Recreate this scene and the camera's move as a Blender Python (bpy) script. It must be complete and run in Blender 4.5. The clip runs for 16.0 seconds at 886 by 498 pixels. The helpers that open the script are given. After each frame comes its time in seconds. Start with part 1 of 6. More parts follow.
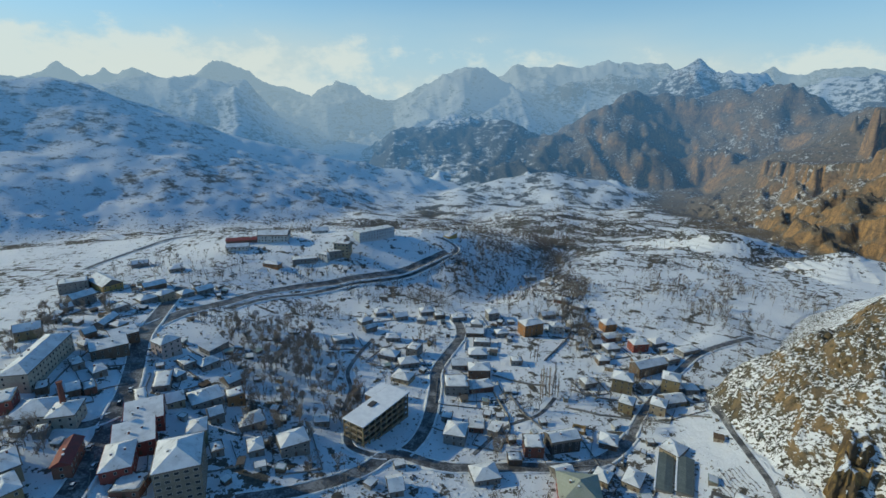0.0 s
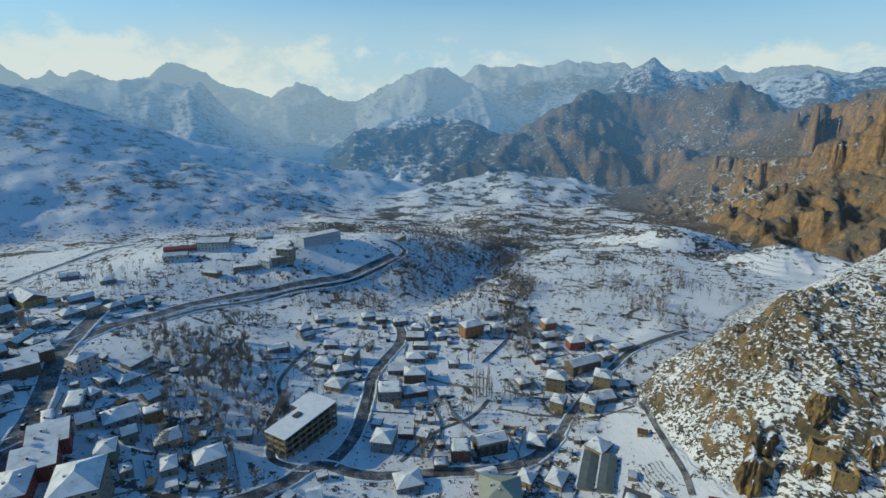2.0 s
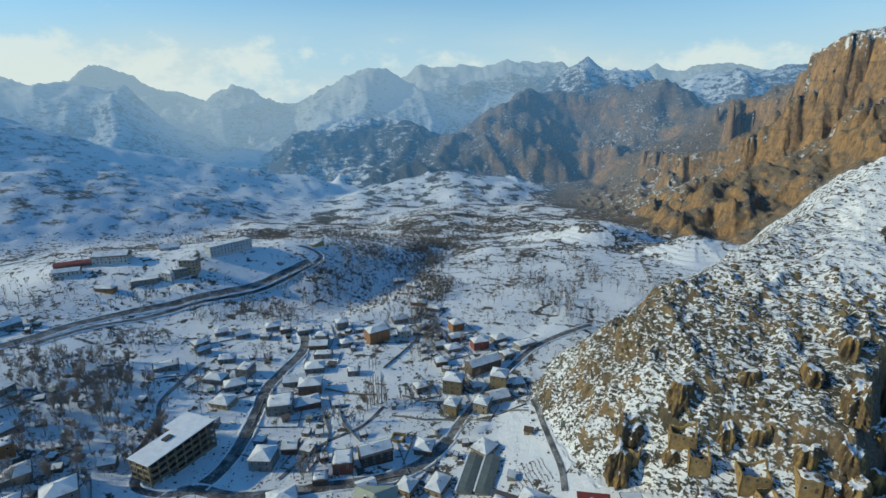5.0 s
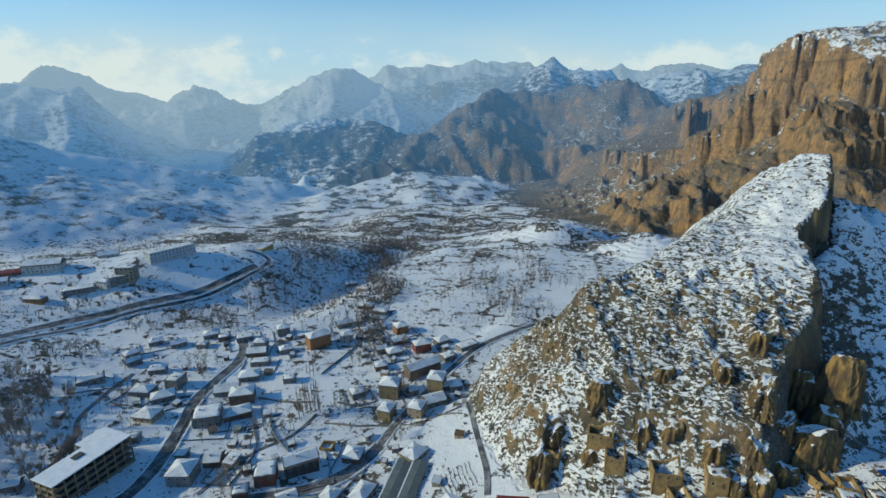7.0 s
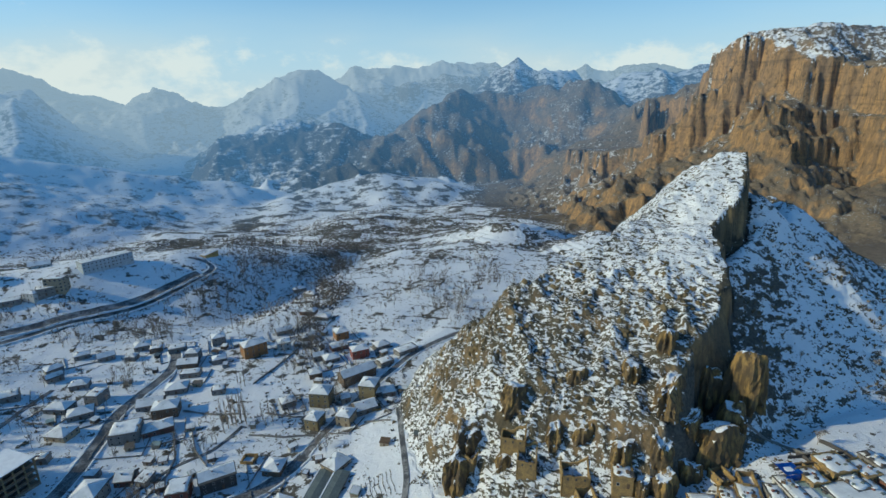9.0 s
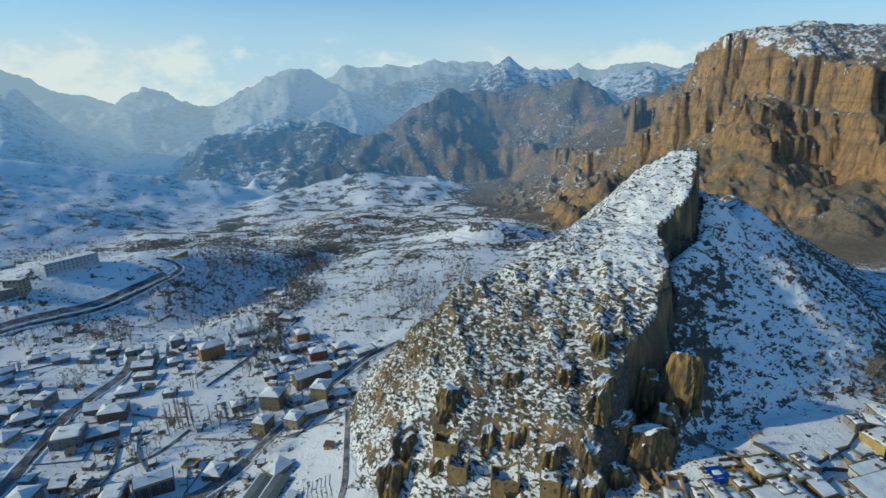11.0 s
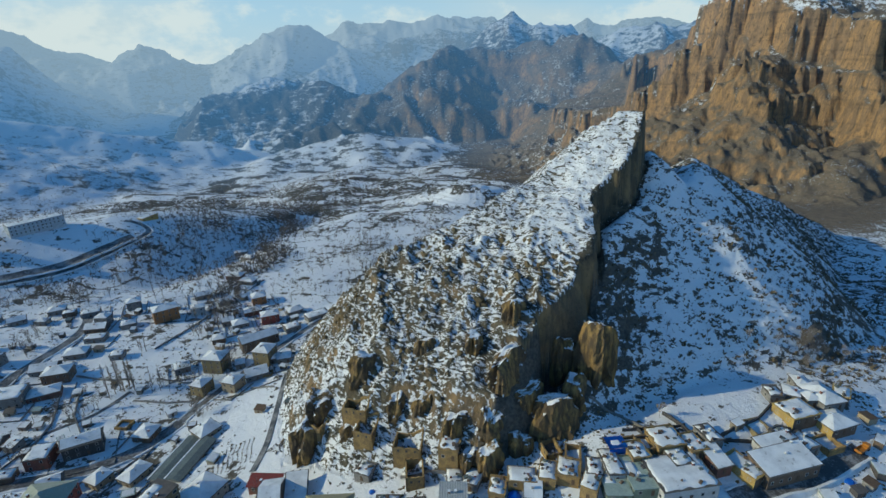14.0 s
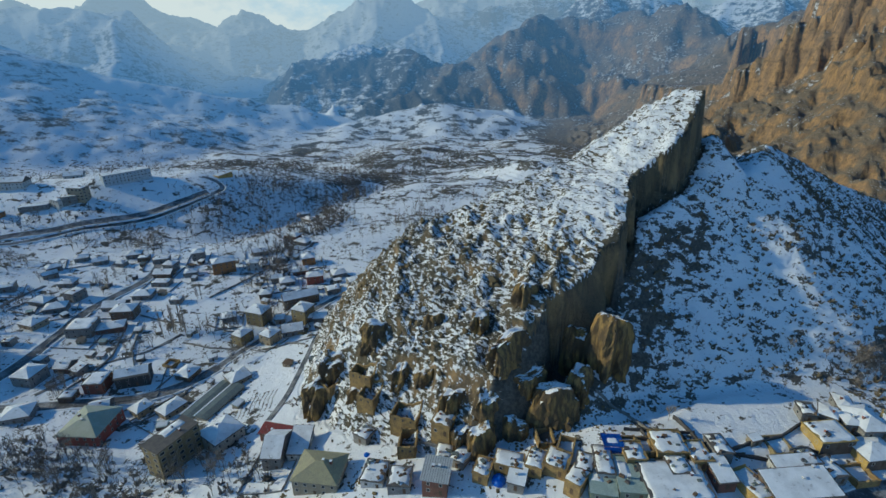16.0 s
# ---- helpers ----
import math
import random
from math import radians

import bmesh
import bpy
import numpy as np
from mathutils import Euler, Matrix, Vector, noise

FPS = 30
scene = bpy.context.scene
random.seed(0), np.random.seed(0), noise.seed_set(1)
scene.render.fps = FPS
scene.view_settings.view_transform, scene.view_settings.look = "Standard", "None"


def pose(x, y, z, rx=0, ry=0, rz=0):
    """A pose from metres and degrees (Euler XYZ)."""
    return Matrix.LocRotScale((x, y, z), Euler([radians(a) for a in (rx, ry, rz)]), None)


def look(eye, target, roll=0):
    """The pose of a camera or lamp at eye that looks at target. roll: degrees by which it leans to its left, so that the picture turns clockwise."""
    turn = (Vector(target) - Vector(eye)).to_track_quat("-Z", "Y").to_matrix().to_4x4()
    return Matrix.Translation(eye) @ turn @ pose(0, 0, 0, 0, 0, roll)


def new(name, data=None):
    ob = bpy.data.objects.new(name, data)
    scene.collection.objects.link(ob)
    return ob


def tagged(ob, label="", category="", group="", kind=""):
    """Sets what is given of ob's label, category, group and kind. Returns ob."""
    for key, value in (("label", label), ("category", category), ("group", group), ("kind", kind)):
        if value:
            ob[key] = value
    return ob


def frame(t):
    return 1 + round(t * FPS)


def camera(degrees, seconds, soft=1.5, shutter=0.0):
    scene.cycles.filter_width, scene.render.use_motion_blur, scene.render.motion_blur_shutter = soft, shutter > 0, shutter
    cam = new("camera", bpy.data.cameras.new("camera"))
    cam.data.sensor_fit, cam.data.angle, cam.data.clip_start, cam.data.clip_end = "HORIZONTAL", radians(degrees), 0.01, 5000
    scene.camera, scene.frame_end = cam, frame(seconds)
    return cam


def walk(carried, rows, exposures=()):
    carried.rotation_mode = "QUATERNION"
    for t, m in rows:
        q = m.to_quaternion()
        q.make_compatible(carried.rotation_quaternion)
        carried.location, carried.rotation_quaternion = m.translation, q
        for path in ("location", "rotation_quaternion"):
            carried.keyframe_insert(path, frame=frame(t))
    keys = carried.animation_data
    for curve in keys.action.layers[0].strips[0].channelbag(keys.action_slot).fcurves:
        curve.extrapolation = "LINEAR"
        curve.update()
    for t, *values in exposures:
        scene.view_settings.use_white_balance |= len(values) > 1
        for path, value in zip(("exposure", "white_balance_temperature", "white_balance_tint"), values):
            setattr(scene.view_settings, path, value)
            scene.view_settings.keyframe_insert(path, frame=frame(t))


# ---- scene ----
cam = camera(82.1, 16.0)
METRES, EYE, TILT, LEAN, TURN = 200.0, 170.0, -17.0, -0.9, 0.0
ROWS = [
    (0.0, 0.0, 0.0, 0.0, -0.0, 0.0, 0.0),
    (0.5, 0.0263, 0.001, 0.003, -0.96, 0.0, 0.44),
    (1.0, 0.057, 0.0027, 0.0057, -1.96, -0.0, 0.84),
    (1.5, 0.084, 0.0052, 0.0084, -2.66, -0.04, 1.18),
    (2.0, 0.1186, 0.0072, 0.0102, -3.27, -0.05, 1.53),
    (2.5, 0.1474, 0.0099, 0.0112, -3.99, -0.08, 1.84),
    (3.0, 0.18, 0.0114, 0.0107, -4.9, -0.05, 2.29),
    (3.5, 0.2105, 0.0129, 0.0111, -5.66, -0.08, 2.61),
    (4.0, 0.2459, 0.0141, 0.0112, -6.56, -0.13, 3.05),
    (4.5, 0.2747, 0.0149, 0.0116, -7.54, -0.22, 3.45),
    (5.0, 0.3082, 0.0149, 0.0108, -8.36, -0.25, 3.8),
    (7.5, 0.4626, 0.0115, 0.0064, -11.85, -0.49, 5.1),
    (8.0, 0.4972, 0.009, 0.0052, -12.55, -0.53, 5.41),
    (8.5, 0.5274, 0.0061, 0.0035, -13.27, -0.55, 5.71),
    (9.0, 0.5623, 0.0028, 0.0021, -13.95, -0.61, 6.0),
    (9.5, 0.5923, -0.0006, 0.0001, -14.38, -0.64, 6.18),
    (12.0, 0.7487, -0.018, -0.0127, -14.19, -1.13, 6.15),
    (12.5, 0.7782, -0.0203, -0.0145, -13.81, -2.04, 6.03),
    (13.0, 0.8129, -0.0226, -0.017, -13.8, -3.1, 6.08),
    (13.5, 0.8427, -0.0245, -0.0195, -13.8, -3.98, 6.11),
    (14.0, 0.8765, -0.0271, -0.0215, -13.33, -4.92, 5.98),
    (14.5, 0.9052, -0.0293, -0.0231, -11.73, -5.59, 5.38),
    (15.0, 0.9363, -0.0321, -0.0249, -9.28, -6.18, 4.44),
    (15.5, 0.9645, -0.0334, -0.0262, -6.86, -6.69, 3.49),
    (16.0, 0.9956, -0.0335, -0.0274, -4.2, -7.24, 2.45),
]
walk(cam, [(t, pose(0, 0, EYE, TILT, LEAN, TURN) @ pose(METRES * x, METRES * y, METRES * z, 90 + pitch, roll, yaw)) for t, x, y, z, yaw, pitch, roll in ROWS],
     exposures=((0.0, -0.40, 6050, -6), (4.0, -0.31, 5950, -6), (8.0, -0.28, 5900, -6), (13.0, -0.34, 5800, -6), (16.0, -0.40, 5700, -6)))

# ---- sky and sun ----
SUN_AZIMUTH, SUN_HEIGHT = radians(-81), radians(23)  # to the left of straight ahead; above the horizon
world = bpy.data.worlds.new("sky")
scene.world = world
world.use_nodes = True
wn, wl = world.node_tree.nodes, world.node_tree.links
wn.clear()
sky = wn.new("ShaderNodeTexSky")
sky.sky_type, sky.sun_disc = "NISHITA", False
sky.sun_elevation, sky.sun_rotation = SUN_HEIGHT, SUN_AZIMUTH
sky.air_density, sky.dust_density, sky.ozone_density = 1.0, 0.4, 4.0
where = wn.new("ShaderNodeTexCoord")
split = wn.new("ShaderNodeSeparateXYZ")
wl.new(where.outputs["Generated"], split.inputs[0])
stretch = wn.new("ShaderNodeMapping")
stretch.inputs["Scale"].default_value = (1.0, 1.0, 4.0)
wl.new(where.outputs["Generated"], stretch.inputs["Vector"])
puffs = wn.new("ShaderNodeTexNoise")
puffs.inputs["Scale"].default_value, puffs.inputs["Detail"].default_value, puffs.inputs["Roughness"].default_value = 2.6, 4.0, 0.45
wl.new(stretch.outputs["Vector"], puffs.inputs["Vector"])


def world_band(value, low, high, to_low, to_high):
    t = wn.new("ShaderNodeMapRange")
    t.interpolation_type = "SMOOTHSTEP"
    wl.new(value, t.inputs["Value"])
    for key, v in (("From Min", low), ("From Max", high), ("To Min", to_low), ("To Max", to_high)):
        t.inputs[key].default_value = v
    return t.outputs["Result"]


def world_mix(factor, a, b):
    t = wn.new("ShaderNodeMix")
    t.data_type = "RGBA"
    wl.new(factor, t.inputs["Factor"])
    wl.new(a, t.inputs["A"])
    t.inputs["B"].default_value = b
    return t.outputs["Result"]


clear = wn.new("ShaderNodeMix")
clear.data_type, clear.blend_type = "RGBA", "MULTIPLY"
clear.inputs["Factor"].default_value, clear.inputs["B"].default_value = 1.0, (0.70, 0.98, 1.16, 1)
wl.new(sky.outputs["Color"], clear.inputs["A"])
haze = world_mix(world_band(split.outputs[2], 0.0, 0.30, 0.85, 0.0), clear.outputs["Result"], (4.2, 5.3, 6.5, 1))
low_bank = wn.new("ShaderNodeMath")
low_bank.operation = "MULTIPLY"
wl.new(world_band(puffs.outputs["Fac"], 0.34, 0.70, 0.25, 0.85), low_bank.inputs[0])
wl.new(world_band(split.outputs[2], 0.03, 0.17, 1.0, 0.0), low_bank.inputs[1])
clouds = world_mix(low_bank.outputs[0], haze, (5.6, 5.7, 5.7, 1))
heaps = wn.new("ShaderNodeTexNoise")
heaps.inputs["Scale"].default_value, heaps.inputs["Detail"].default_value, heaps.inputs["Roughness"].default_value = 9.0, 9.0, 0.6
heap_place = wn.new("ShaderNodeMapping")
heap_place.inputs["Scale"].default_value = (1.0, 1.0, 1.7)
wl.new(where.outputs["Generated"], heap_place.inputs["Vector"])
wl.new(heap_place.outputs["Vector"], heaps.inputs["Vector"])
lying = wn.new("ShaderNodeMath")
lying.operation = "SUBTRACT"
wl.new(heaps.outputs["Fac"], lying.inputs[0])
wl.new(world_band(split.outputs[2], 0.05, 0.13, 0.0, 0.30), lying.inputs[1])
sunward = wn.new("ShaderNodeMath")
sunward.operation = "ADD"
wl.new(lying.outputs[0], sunward.inputs[0])
wl.new(world_band(split.outputs[0], -0.35, 0.05, 0.10, -0.04), sunward.inputs[1])
clouds = world_mix(world_band(sunward.outputs[0], 0.42, 0.60, 0.0, 0.75), clouds, (6.9, 6.6, 6.2, 1))
back = wn.new("ShaderNodeBackground")
back.inputs["Strength"].default_value = 0.148
wl.new(clouds, back.inputs["Color"])
wl.new(back.outputs["Background"], wn.new("ShaderNodeOutputWorld").inputs["Surface"])

sun_lamp = bpy.data.lights.new("sun", "SUN")
sun_lamp.energy, sun_lamp.angle, sun_lamp.color = 4.0, radians(0.7), (1.0, 0.81, 0.53)
sun = new("sun", sun_lamp)
toward = Vector((math.sin(SUN_AZIMUTH) * math.cos(SUN_HEIGHT), math.cos(SUN_AZIMUTH) * math.cos(SUN_HEIGHT), math.sin(SUN_HEIGHT)))
sun.matrix_world = Matrix.Translation((-300, 100, 900)) @ toward.to_track_quat("Z", "Y").to_matrix().to_4x4()

# ---- materials ----
class Mat:
    """A node material being put together."""

    def __init__(self, name):
        self.m = bpy.data.materials.new(name)
        self.m.use_nodes = True
        self.n, self.l = self.m.node_tree.nodes, self.m.node_tree.links
        self.b = self.n["Principled BSDF"]
        self.geo = None

    def put(self, value, socket):
        if isinstance(value, bpy.types.NodeSocket):
            self.l.new(value, socket)
        elif value is not None:
            socket.default_value = value
        return self

    def place(self):
        if self.geo is None:
            self.geo = self.n.new("ShaderNodeNewGeometry")
        return self.geo.outputs["Position"]

    def object_place(self):
        return self.n.new("ShaderNodeTexCoord").outputs["Object"]

    def facing(self, axis):
        self.place()
        s = self.n.new("ShaderNodeSeparateXYZ")
        self.l.new(self.geo.outputs["Normal"], s.inputs[0])
        return s.outputs[axis]

    def axis(self, vector, axis):
        s = self.n.new("ShaderNodeSeparateXYZ")
        self.l.new(vector, s.inputs[0])
        return s.outputs[axis]

    def noise(self, size, detail=4.0, rough=0.55, at=None, stretch=None, distortion=0.0):
        t = self.n.new("ShaderNodeTexNoise")
        t.inputs["Scale"].default_value, t.inputs["Detail"].default_value, t.inputs["Roughness"].default_value = 1.0 / size, detail, rough
        t.inputs["Distortion"].default_value = distortion
        at = at or self.place()
        if stretch:
            mp = self.n.new("ShaderNodeMapping")
            mp.inputs["Scale"].default_value = stretch
            self.l.new(at, mp.inputs["Vector"])
            at = mp.outputs["Vector"]
        self.l.new(at, t.inputs["Vector"])
        return t.outputs["Fac"]

    def grain(self, turn, sizes, detail=4.0, rough=0.55, distortion=0.0):
        """Noise drawn out along axes turned about the upright, with its own size in metres along each."""
        mp = self.n.new("ShaderNodeMapping")
        mp.vector_type = "TEXTURE"
        mp.inputs["Rotation"].default_value, mp.inputs["Scale"].default_value = (0, 0, radians(turn)), sizes
        self.l.new(self.place(), mp.inputs["Vector"])
        return self.noise(1.0, detail, rough, mp.outputs["Vector"], None, distortion)

    def cells(self, size, feature="F1", at=None, stretch=None):
        t = self.n.new("ShaderNodeTexVoronoi")
        t.feature = feature
        t.inputs["Scale"].default_value = 1.0 / size
        at = at or self.place()
        if stretch:
            mp = self.n.new("ShaderNodeMapping")
            mp.inputs["Scale"].default_value = stretch
            self.l.new(at, mp.inputs["Vector"])
            at = mp.outputs["Vector"]
        self.l.new(at, t.inputs["Vector"])
        return t.outputs["Distance"]

    def math(self, op, a, b=0.0):
        t = self.n.new("ShaderNodeMath")
        t.operation = op
        self.put(a, t.inputs[0]).put(b, t.inputs[1])
        return t.outputs[0]

    def band(self, value, low, high, to=(0.0, 1.0)):
        t = self.n.new("ShaderNodeMapRange")
        t.interpolation_type = "SMOOTHSTEP"
        self.put(value, t.inputs["Value"]).put(low, t.inputs["From Min"]).put(high, t.inputs["From Max"]).put(to[0], t.inputs["To Min"]).put(to[1], t.inputs["To Max"])
        return t.outputs["Result"]

    def mix(self, factor, a, b):
        t = self.n.new("ShaderNodeMix")
        t.data_type = "RGBA"
        self.put(factor, t.inputs["Factor"])
        for value, key in ((a, "A"), (b, "B")):
            self.put((*value, 1.0) if isinstance(value, tuple) else value, t.inputs[key])
        return t.outputs["Result"]

    def bump(self, height, strength, distance):
        t = self.n.new("ShaderNodeBump")
        t.inputs["Strength"].default_value, t.inputs["Distance"].default_value = strength, distance
        self.l.new(height, t.inputs["Height"])
        self.l.new(t.outputs["Normal"], self.b.inputs["Normal"])
        return self

    def random(self):
        return self.n.new("ShaderNodeObjectInfo").outputs["Random"]

    def finish(self, colour, roughness=0.85, metal=0.0):
        self.put((*colour, 1.0) if isinstance(colour, tuple) else colour, self.b.inputs["Base Color"])
        self.put(roughness, self.b.inputs["Roughness"]).put(metal, self.b.inputs["Metallic"])
        self.b.inputs["Specular IOR Level"].default_value = 0.25
        return self.m


def weathered(name, colour, second, size=1.0, roughness=0.85, grain=0.12, metal=0.0, bump=0.3):
    """A surface in two tones, with stains and a fine grain, at the thing's own scale."""
    k = Mat(name)
    at = k.object_place()
    big, fine = k.noise(size, 5, 0.6, at), k.noise(grain, 3, 0.6, at)
    tone = k.mix(k.band(big, 0.35, 0.65), colour, second)
    dark = k.mix(k.band(fine, 0.3, 0.75), tone, tuple(0.72 * c for c in second))
    k.bump(fine, bump, grain * 0.4)
    return k.finish(dark, roughness, metal)


SNOW, SNOW_DIM = (0.80, 0.81, 0.83), (0.66, 0.67, 0.70)


def ground_material(name, distant=False):
    """Snow on what is flat, earth and dry scrub where it is steep, thin or trodden; bare rock on cliffs; hedged plots
    in the valley. Distant land fades into painted blue haze.
    """
    k = Mat(name)
    up = k.facing(2)
    held = {}
    for key in ("snow", "bare", "plots", "haze_share", "crags"):
        held[key] = k.n.new("ShaderNodeAttribute")
        held[key].attribute_name = key
    snow, bare, plots, crags = (held[key].outputs["Fac"] for key in ("snow", "bare", "plots", "crags"))
    far = 5.0 if distant else 1.0
    big, mid, fine = k.noise(60 * far, 5, 0.6), k.noise(6 * far, 6, 0.62, None, (1, 1, 2.2)), k.noise(1.3 * far, 5, 0.65)
    streaks = k.noise(9 * (1 + 0.3 * (far - 1)), 8, 0.72, None, (1, 1, 0.25), 0.9)
    joints = k.noise(5, 6, 0.7, None, (1, 1, 0.12), 0.3)
    strata = k.noise(14, 6, 0.7, None, (0.10, 0.10, 1.5), 0.4)
    grit = k.math("MULTIPLY", k.math("SUBTRACT", fine, 0.5), k.math("ADD", k.math("MULTIPLY", bare, 0.42), 0.22))
    lots = k.math("ADD", k.math("ADD", k.math("MULTIPLY", mid, 0.45), k.math("MULTIPLY", big, 0.25)), grit)
    ledges = k.grain(43.8, (1.0, 3.4, 2.0), 6, 0.68, 0.4)
    on_ledges = k.math("ADD", k.math("ADD", k.math("MULTIPLY", ledges, 0.56), k.math("MULTIPLY", big, 0.14)), k.math("MULTIPLY", k.math("SUBTRACT", fine, 0.5), 0.24))
    lots = k.math("ADD", k.math("MULTIPLY", lots, k.math("SUBTRACT", 1.0, crags)), k.math("MULTIPLY", on_ledges, crags))
    spread = k.band(lots, 0.21, 0.49)
    hedge = k.math("MULTIPLY", plots, k.band(k.noise(9, 4, 0.6), 0.35, 0.6))
    cover = k.math("SUBTRACT", k.math("SUBTRACT", snow, k.math("MULTIPLY", k.band(k.math("ADD", up, k.math("MULTIPLY", crags, 0.12)), 0.74, 0.36), 0.62)), k.math("MULTIPLY", hedge, 0.4))
    white = k.band(k.math("SUBTRACT", cover, spread), -0.26 if distant else -0.05, 0.22 if distant else 0.07)
    snow_tone = k.mix(k.band(big, 0.3, 0.7), SNOW, (0.70, 0.72, 0.76))
    snow_tone = k.mix(k.band(fine, 0.55, 0.8, (0.0, 0.35)), snow_tone, (0.50, 0.49, 0.47))
    scrub = k.mix(k.band(fine, 0.35, 0.65), (0.068, 0.064, 0.056), (0.13, 0.118, 0.098))
    rock = k.mix(k.band(streaks, 0.36, 0.62), (0.42, 0.255, 0.115), (0.22, 0.152, 0.098))
    rock = k.mix(k.band(strata, 0.5, 0.72, (0.0, 0.65)), rock, (0.105, 0.080, 0.058))
    talus = k.mix(k.band(mid, 0.35, 0.65), (0.135, 0.112, 0.085), (0.21, 0.165, 0.118))
    talus = k.mix(crags, talus, k.mix(k.band(mid, 0.38, 0.62), (0.052, 0.050, 0.040), (0.135, 0.115, 0.078)))
    talus = k.mix(k.band(fine, 0.5, 0.7, (0.0, 0.6)), talus, (0.06, 0.05, 0.035))
    rock = k.mix(k.band(joints, 0.48, 0.66, (0.0, 0.75)), rock, (0.10, 0.078, 0.056))
    rock = k.mix(k.band(fine, 0.50, 0.66, (0.0, 0.6)), rock, (0.085, 0.064, 0.042))
    olive = k.mix(k.band(streaks, 0.36, 0.62), (0.20, 0.155, 0.085), (0.085, 0.075, 0.052))
    rock = k.mix(k.math("MULTIPLY", crags, k.band(big, 0.35, 0.6, (0.95, 0.55))), rock, olive)
    sheer = k.band(k.math("ADD", up, k.math("MULTIPLY", crags, k.band(big, 0.4, 0.62, (0.24, 0.04)))), 0.72, 0.52)
    stony = k.mix(sheer, talus, rock)
    earth = k.mix(bare, scrub, stony)
    rough_rock = k.math("MULTIPLY", k.math("ADD", k.math("ADD", streaks, strata), joints), k.math("MULTIPLY", bare, k.math("SUBTRACT", 1.0, k.math("MULTIPLY", crags, 0.35))))
    k.bump(k.math("ADD", k.math("ADD", mid, k.math("MULTIPLY", rough_rock, 2.2)), k.math("MULTIPLY", fine, 0.4)), 0.6, 1.8)
    done = k.finish(k.mix(white, earth, snow_tone), 0.9)
    # aerial haze painted on: the surface fades into blue emission
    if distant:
        haze_glow = k.n.new("ShaderNodeEmission")
        k.l.new(k.mix(k.band(held["haze_share"].outputs["Fac"], 0.50, 0.90), (0.15, 0.32, 0.58), (0.42, 0.52, 0.63)), haze_glow.inputs["Color"])
        haze_glow.inputs["Strength"].default_value = 0.92
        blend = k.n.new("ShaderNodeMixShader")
        k.l.new(held["haze_share"].outputs["Fac"], blend.inputs["Fac"])
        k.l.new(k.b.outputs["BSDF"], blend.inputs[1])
        k.l.new(haze_glow.outputs["Emission"], blend.inputs[2])
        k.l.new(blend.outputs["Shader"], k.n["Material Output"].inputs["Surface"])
    return done


MAT_GROUND, MAT_HAZY_DISTANCE = ground_material("snowy_ground"), ground_material("hazy_distant_mountains", True)


def plaster(name, colour, stain):
    """Weathered render or painted wall."""
    return weathered(name, colour, stain, 2.2, 0.9, 0.25)


WALLS = {
    "cream": plaster("cream_plaster", (0.55, 0.50, 0.40), (0.42, 0.38, 0.31)),
    "grey": plaster("grey_plaster", (0.33, 0.32, 0.30), (0.22, 0.21, 0.20)),
    "white": plaster("white_plaster", (0.66, 0.65, 0.62), (0.50, 0.49, 0.47)),
    "beige": plaster("beige_plaster", (0.46, 0.38, 0.26), (0.34, 0.28, 0.20)),
    "brown": plaster("brown_plaster", (0.23, 0.16, 0.11), (0.16, 0.12, 0.09)),
    "redbrown": plaster("red_brown_plaster", (0.30, 0.13, 0.09), (0.20, 0.11, 0.08)),
    "red": plaster("red_plaster", (0.36, 0.10, 0.08), (0.26, 0.09, 0.07)),
    "pink": plaster("pale_pink_plaster", (0.58, 0.47, 0.44), (0.46, 0.38, 0.35)),
    "yellow": plaster("yellow_plaster", (0.58, 0.40, 0.12), (0.40, 0.28, 0.11)),
    "olive": plaster("olive_plaster", (0.32, 0.26, 0.14), (0.24, 0.19, 0.11)),
    "orange": plaster("orange_plaster", (0.42, 0.21, 0.09), (0.32, 0.17, 0.08)),
    "green": plaster("grey_green_plaster", (0.26, 0.30, 0.22), (0.19, 0.22, 0.16)),
    "ochre": plaster("ochre_stone", (0.48, 0.32, 0.12), (0.26, 0.18, 0.09)),
    "bluewhite": plaster("pale_blue_plaster", (0.55, 0.60, 0.64), (0.42, 0.46, 0.50)),
    "concrete": plaster("raw_concrete", (0.34, 0.30, 0.23), (0.22, 0.19, 0.15)),
    "dark": plaster("dark_plaster", (0.12, 0.11, 0.11), (0.08, 0.075, 0.07)),
    "brick": plaster("brick_wall", (0.32, 0.12, 0.08), (0.22, 0.10, 0.07)),
}
WALLS.update({"redroof": WALLS["redbrown"], "greenroof": WALLS["red"], "khaki": WALLS["beige"], "whitemetal": WALLS["redbrown"], "apartment": WALLS["olive"]})
MAT_ROOF = weathered("dark_roofing", (0.10, 0.09, 0.085), (0.16, 0.14, 0.12), 1.5, 0.7, 0.2)
MAT_RED_ROOF = weathered("red_sheet_roof", (0.30, 0.055, 0.045), (0.20, 0.06, 0.05), 2.0, 0.55, 0.2)
MAT_GREEN_ROOF = weathered("green_sheet_roof", (0.34, 0.37, 0.27), (0.42, 0.43, 0.35), 3.0, 0.55, 0.3)
MAT_MINT = weathered("pale_green_roofing", (0.42, 0.50, 0.45), (0.33, 0.40, 0.36), 2.0, 0.6, 0.3)
MAT_KHAKI_ROOF = weathered("khaki_sheet_roof", (0.42, 0.38, 0.22), (0.34, 0.31, 0.20), 2.0, 0.55, 0.3)
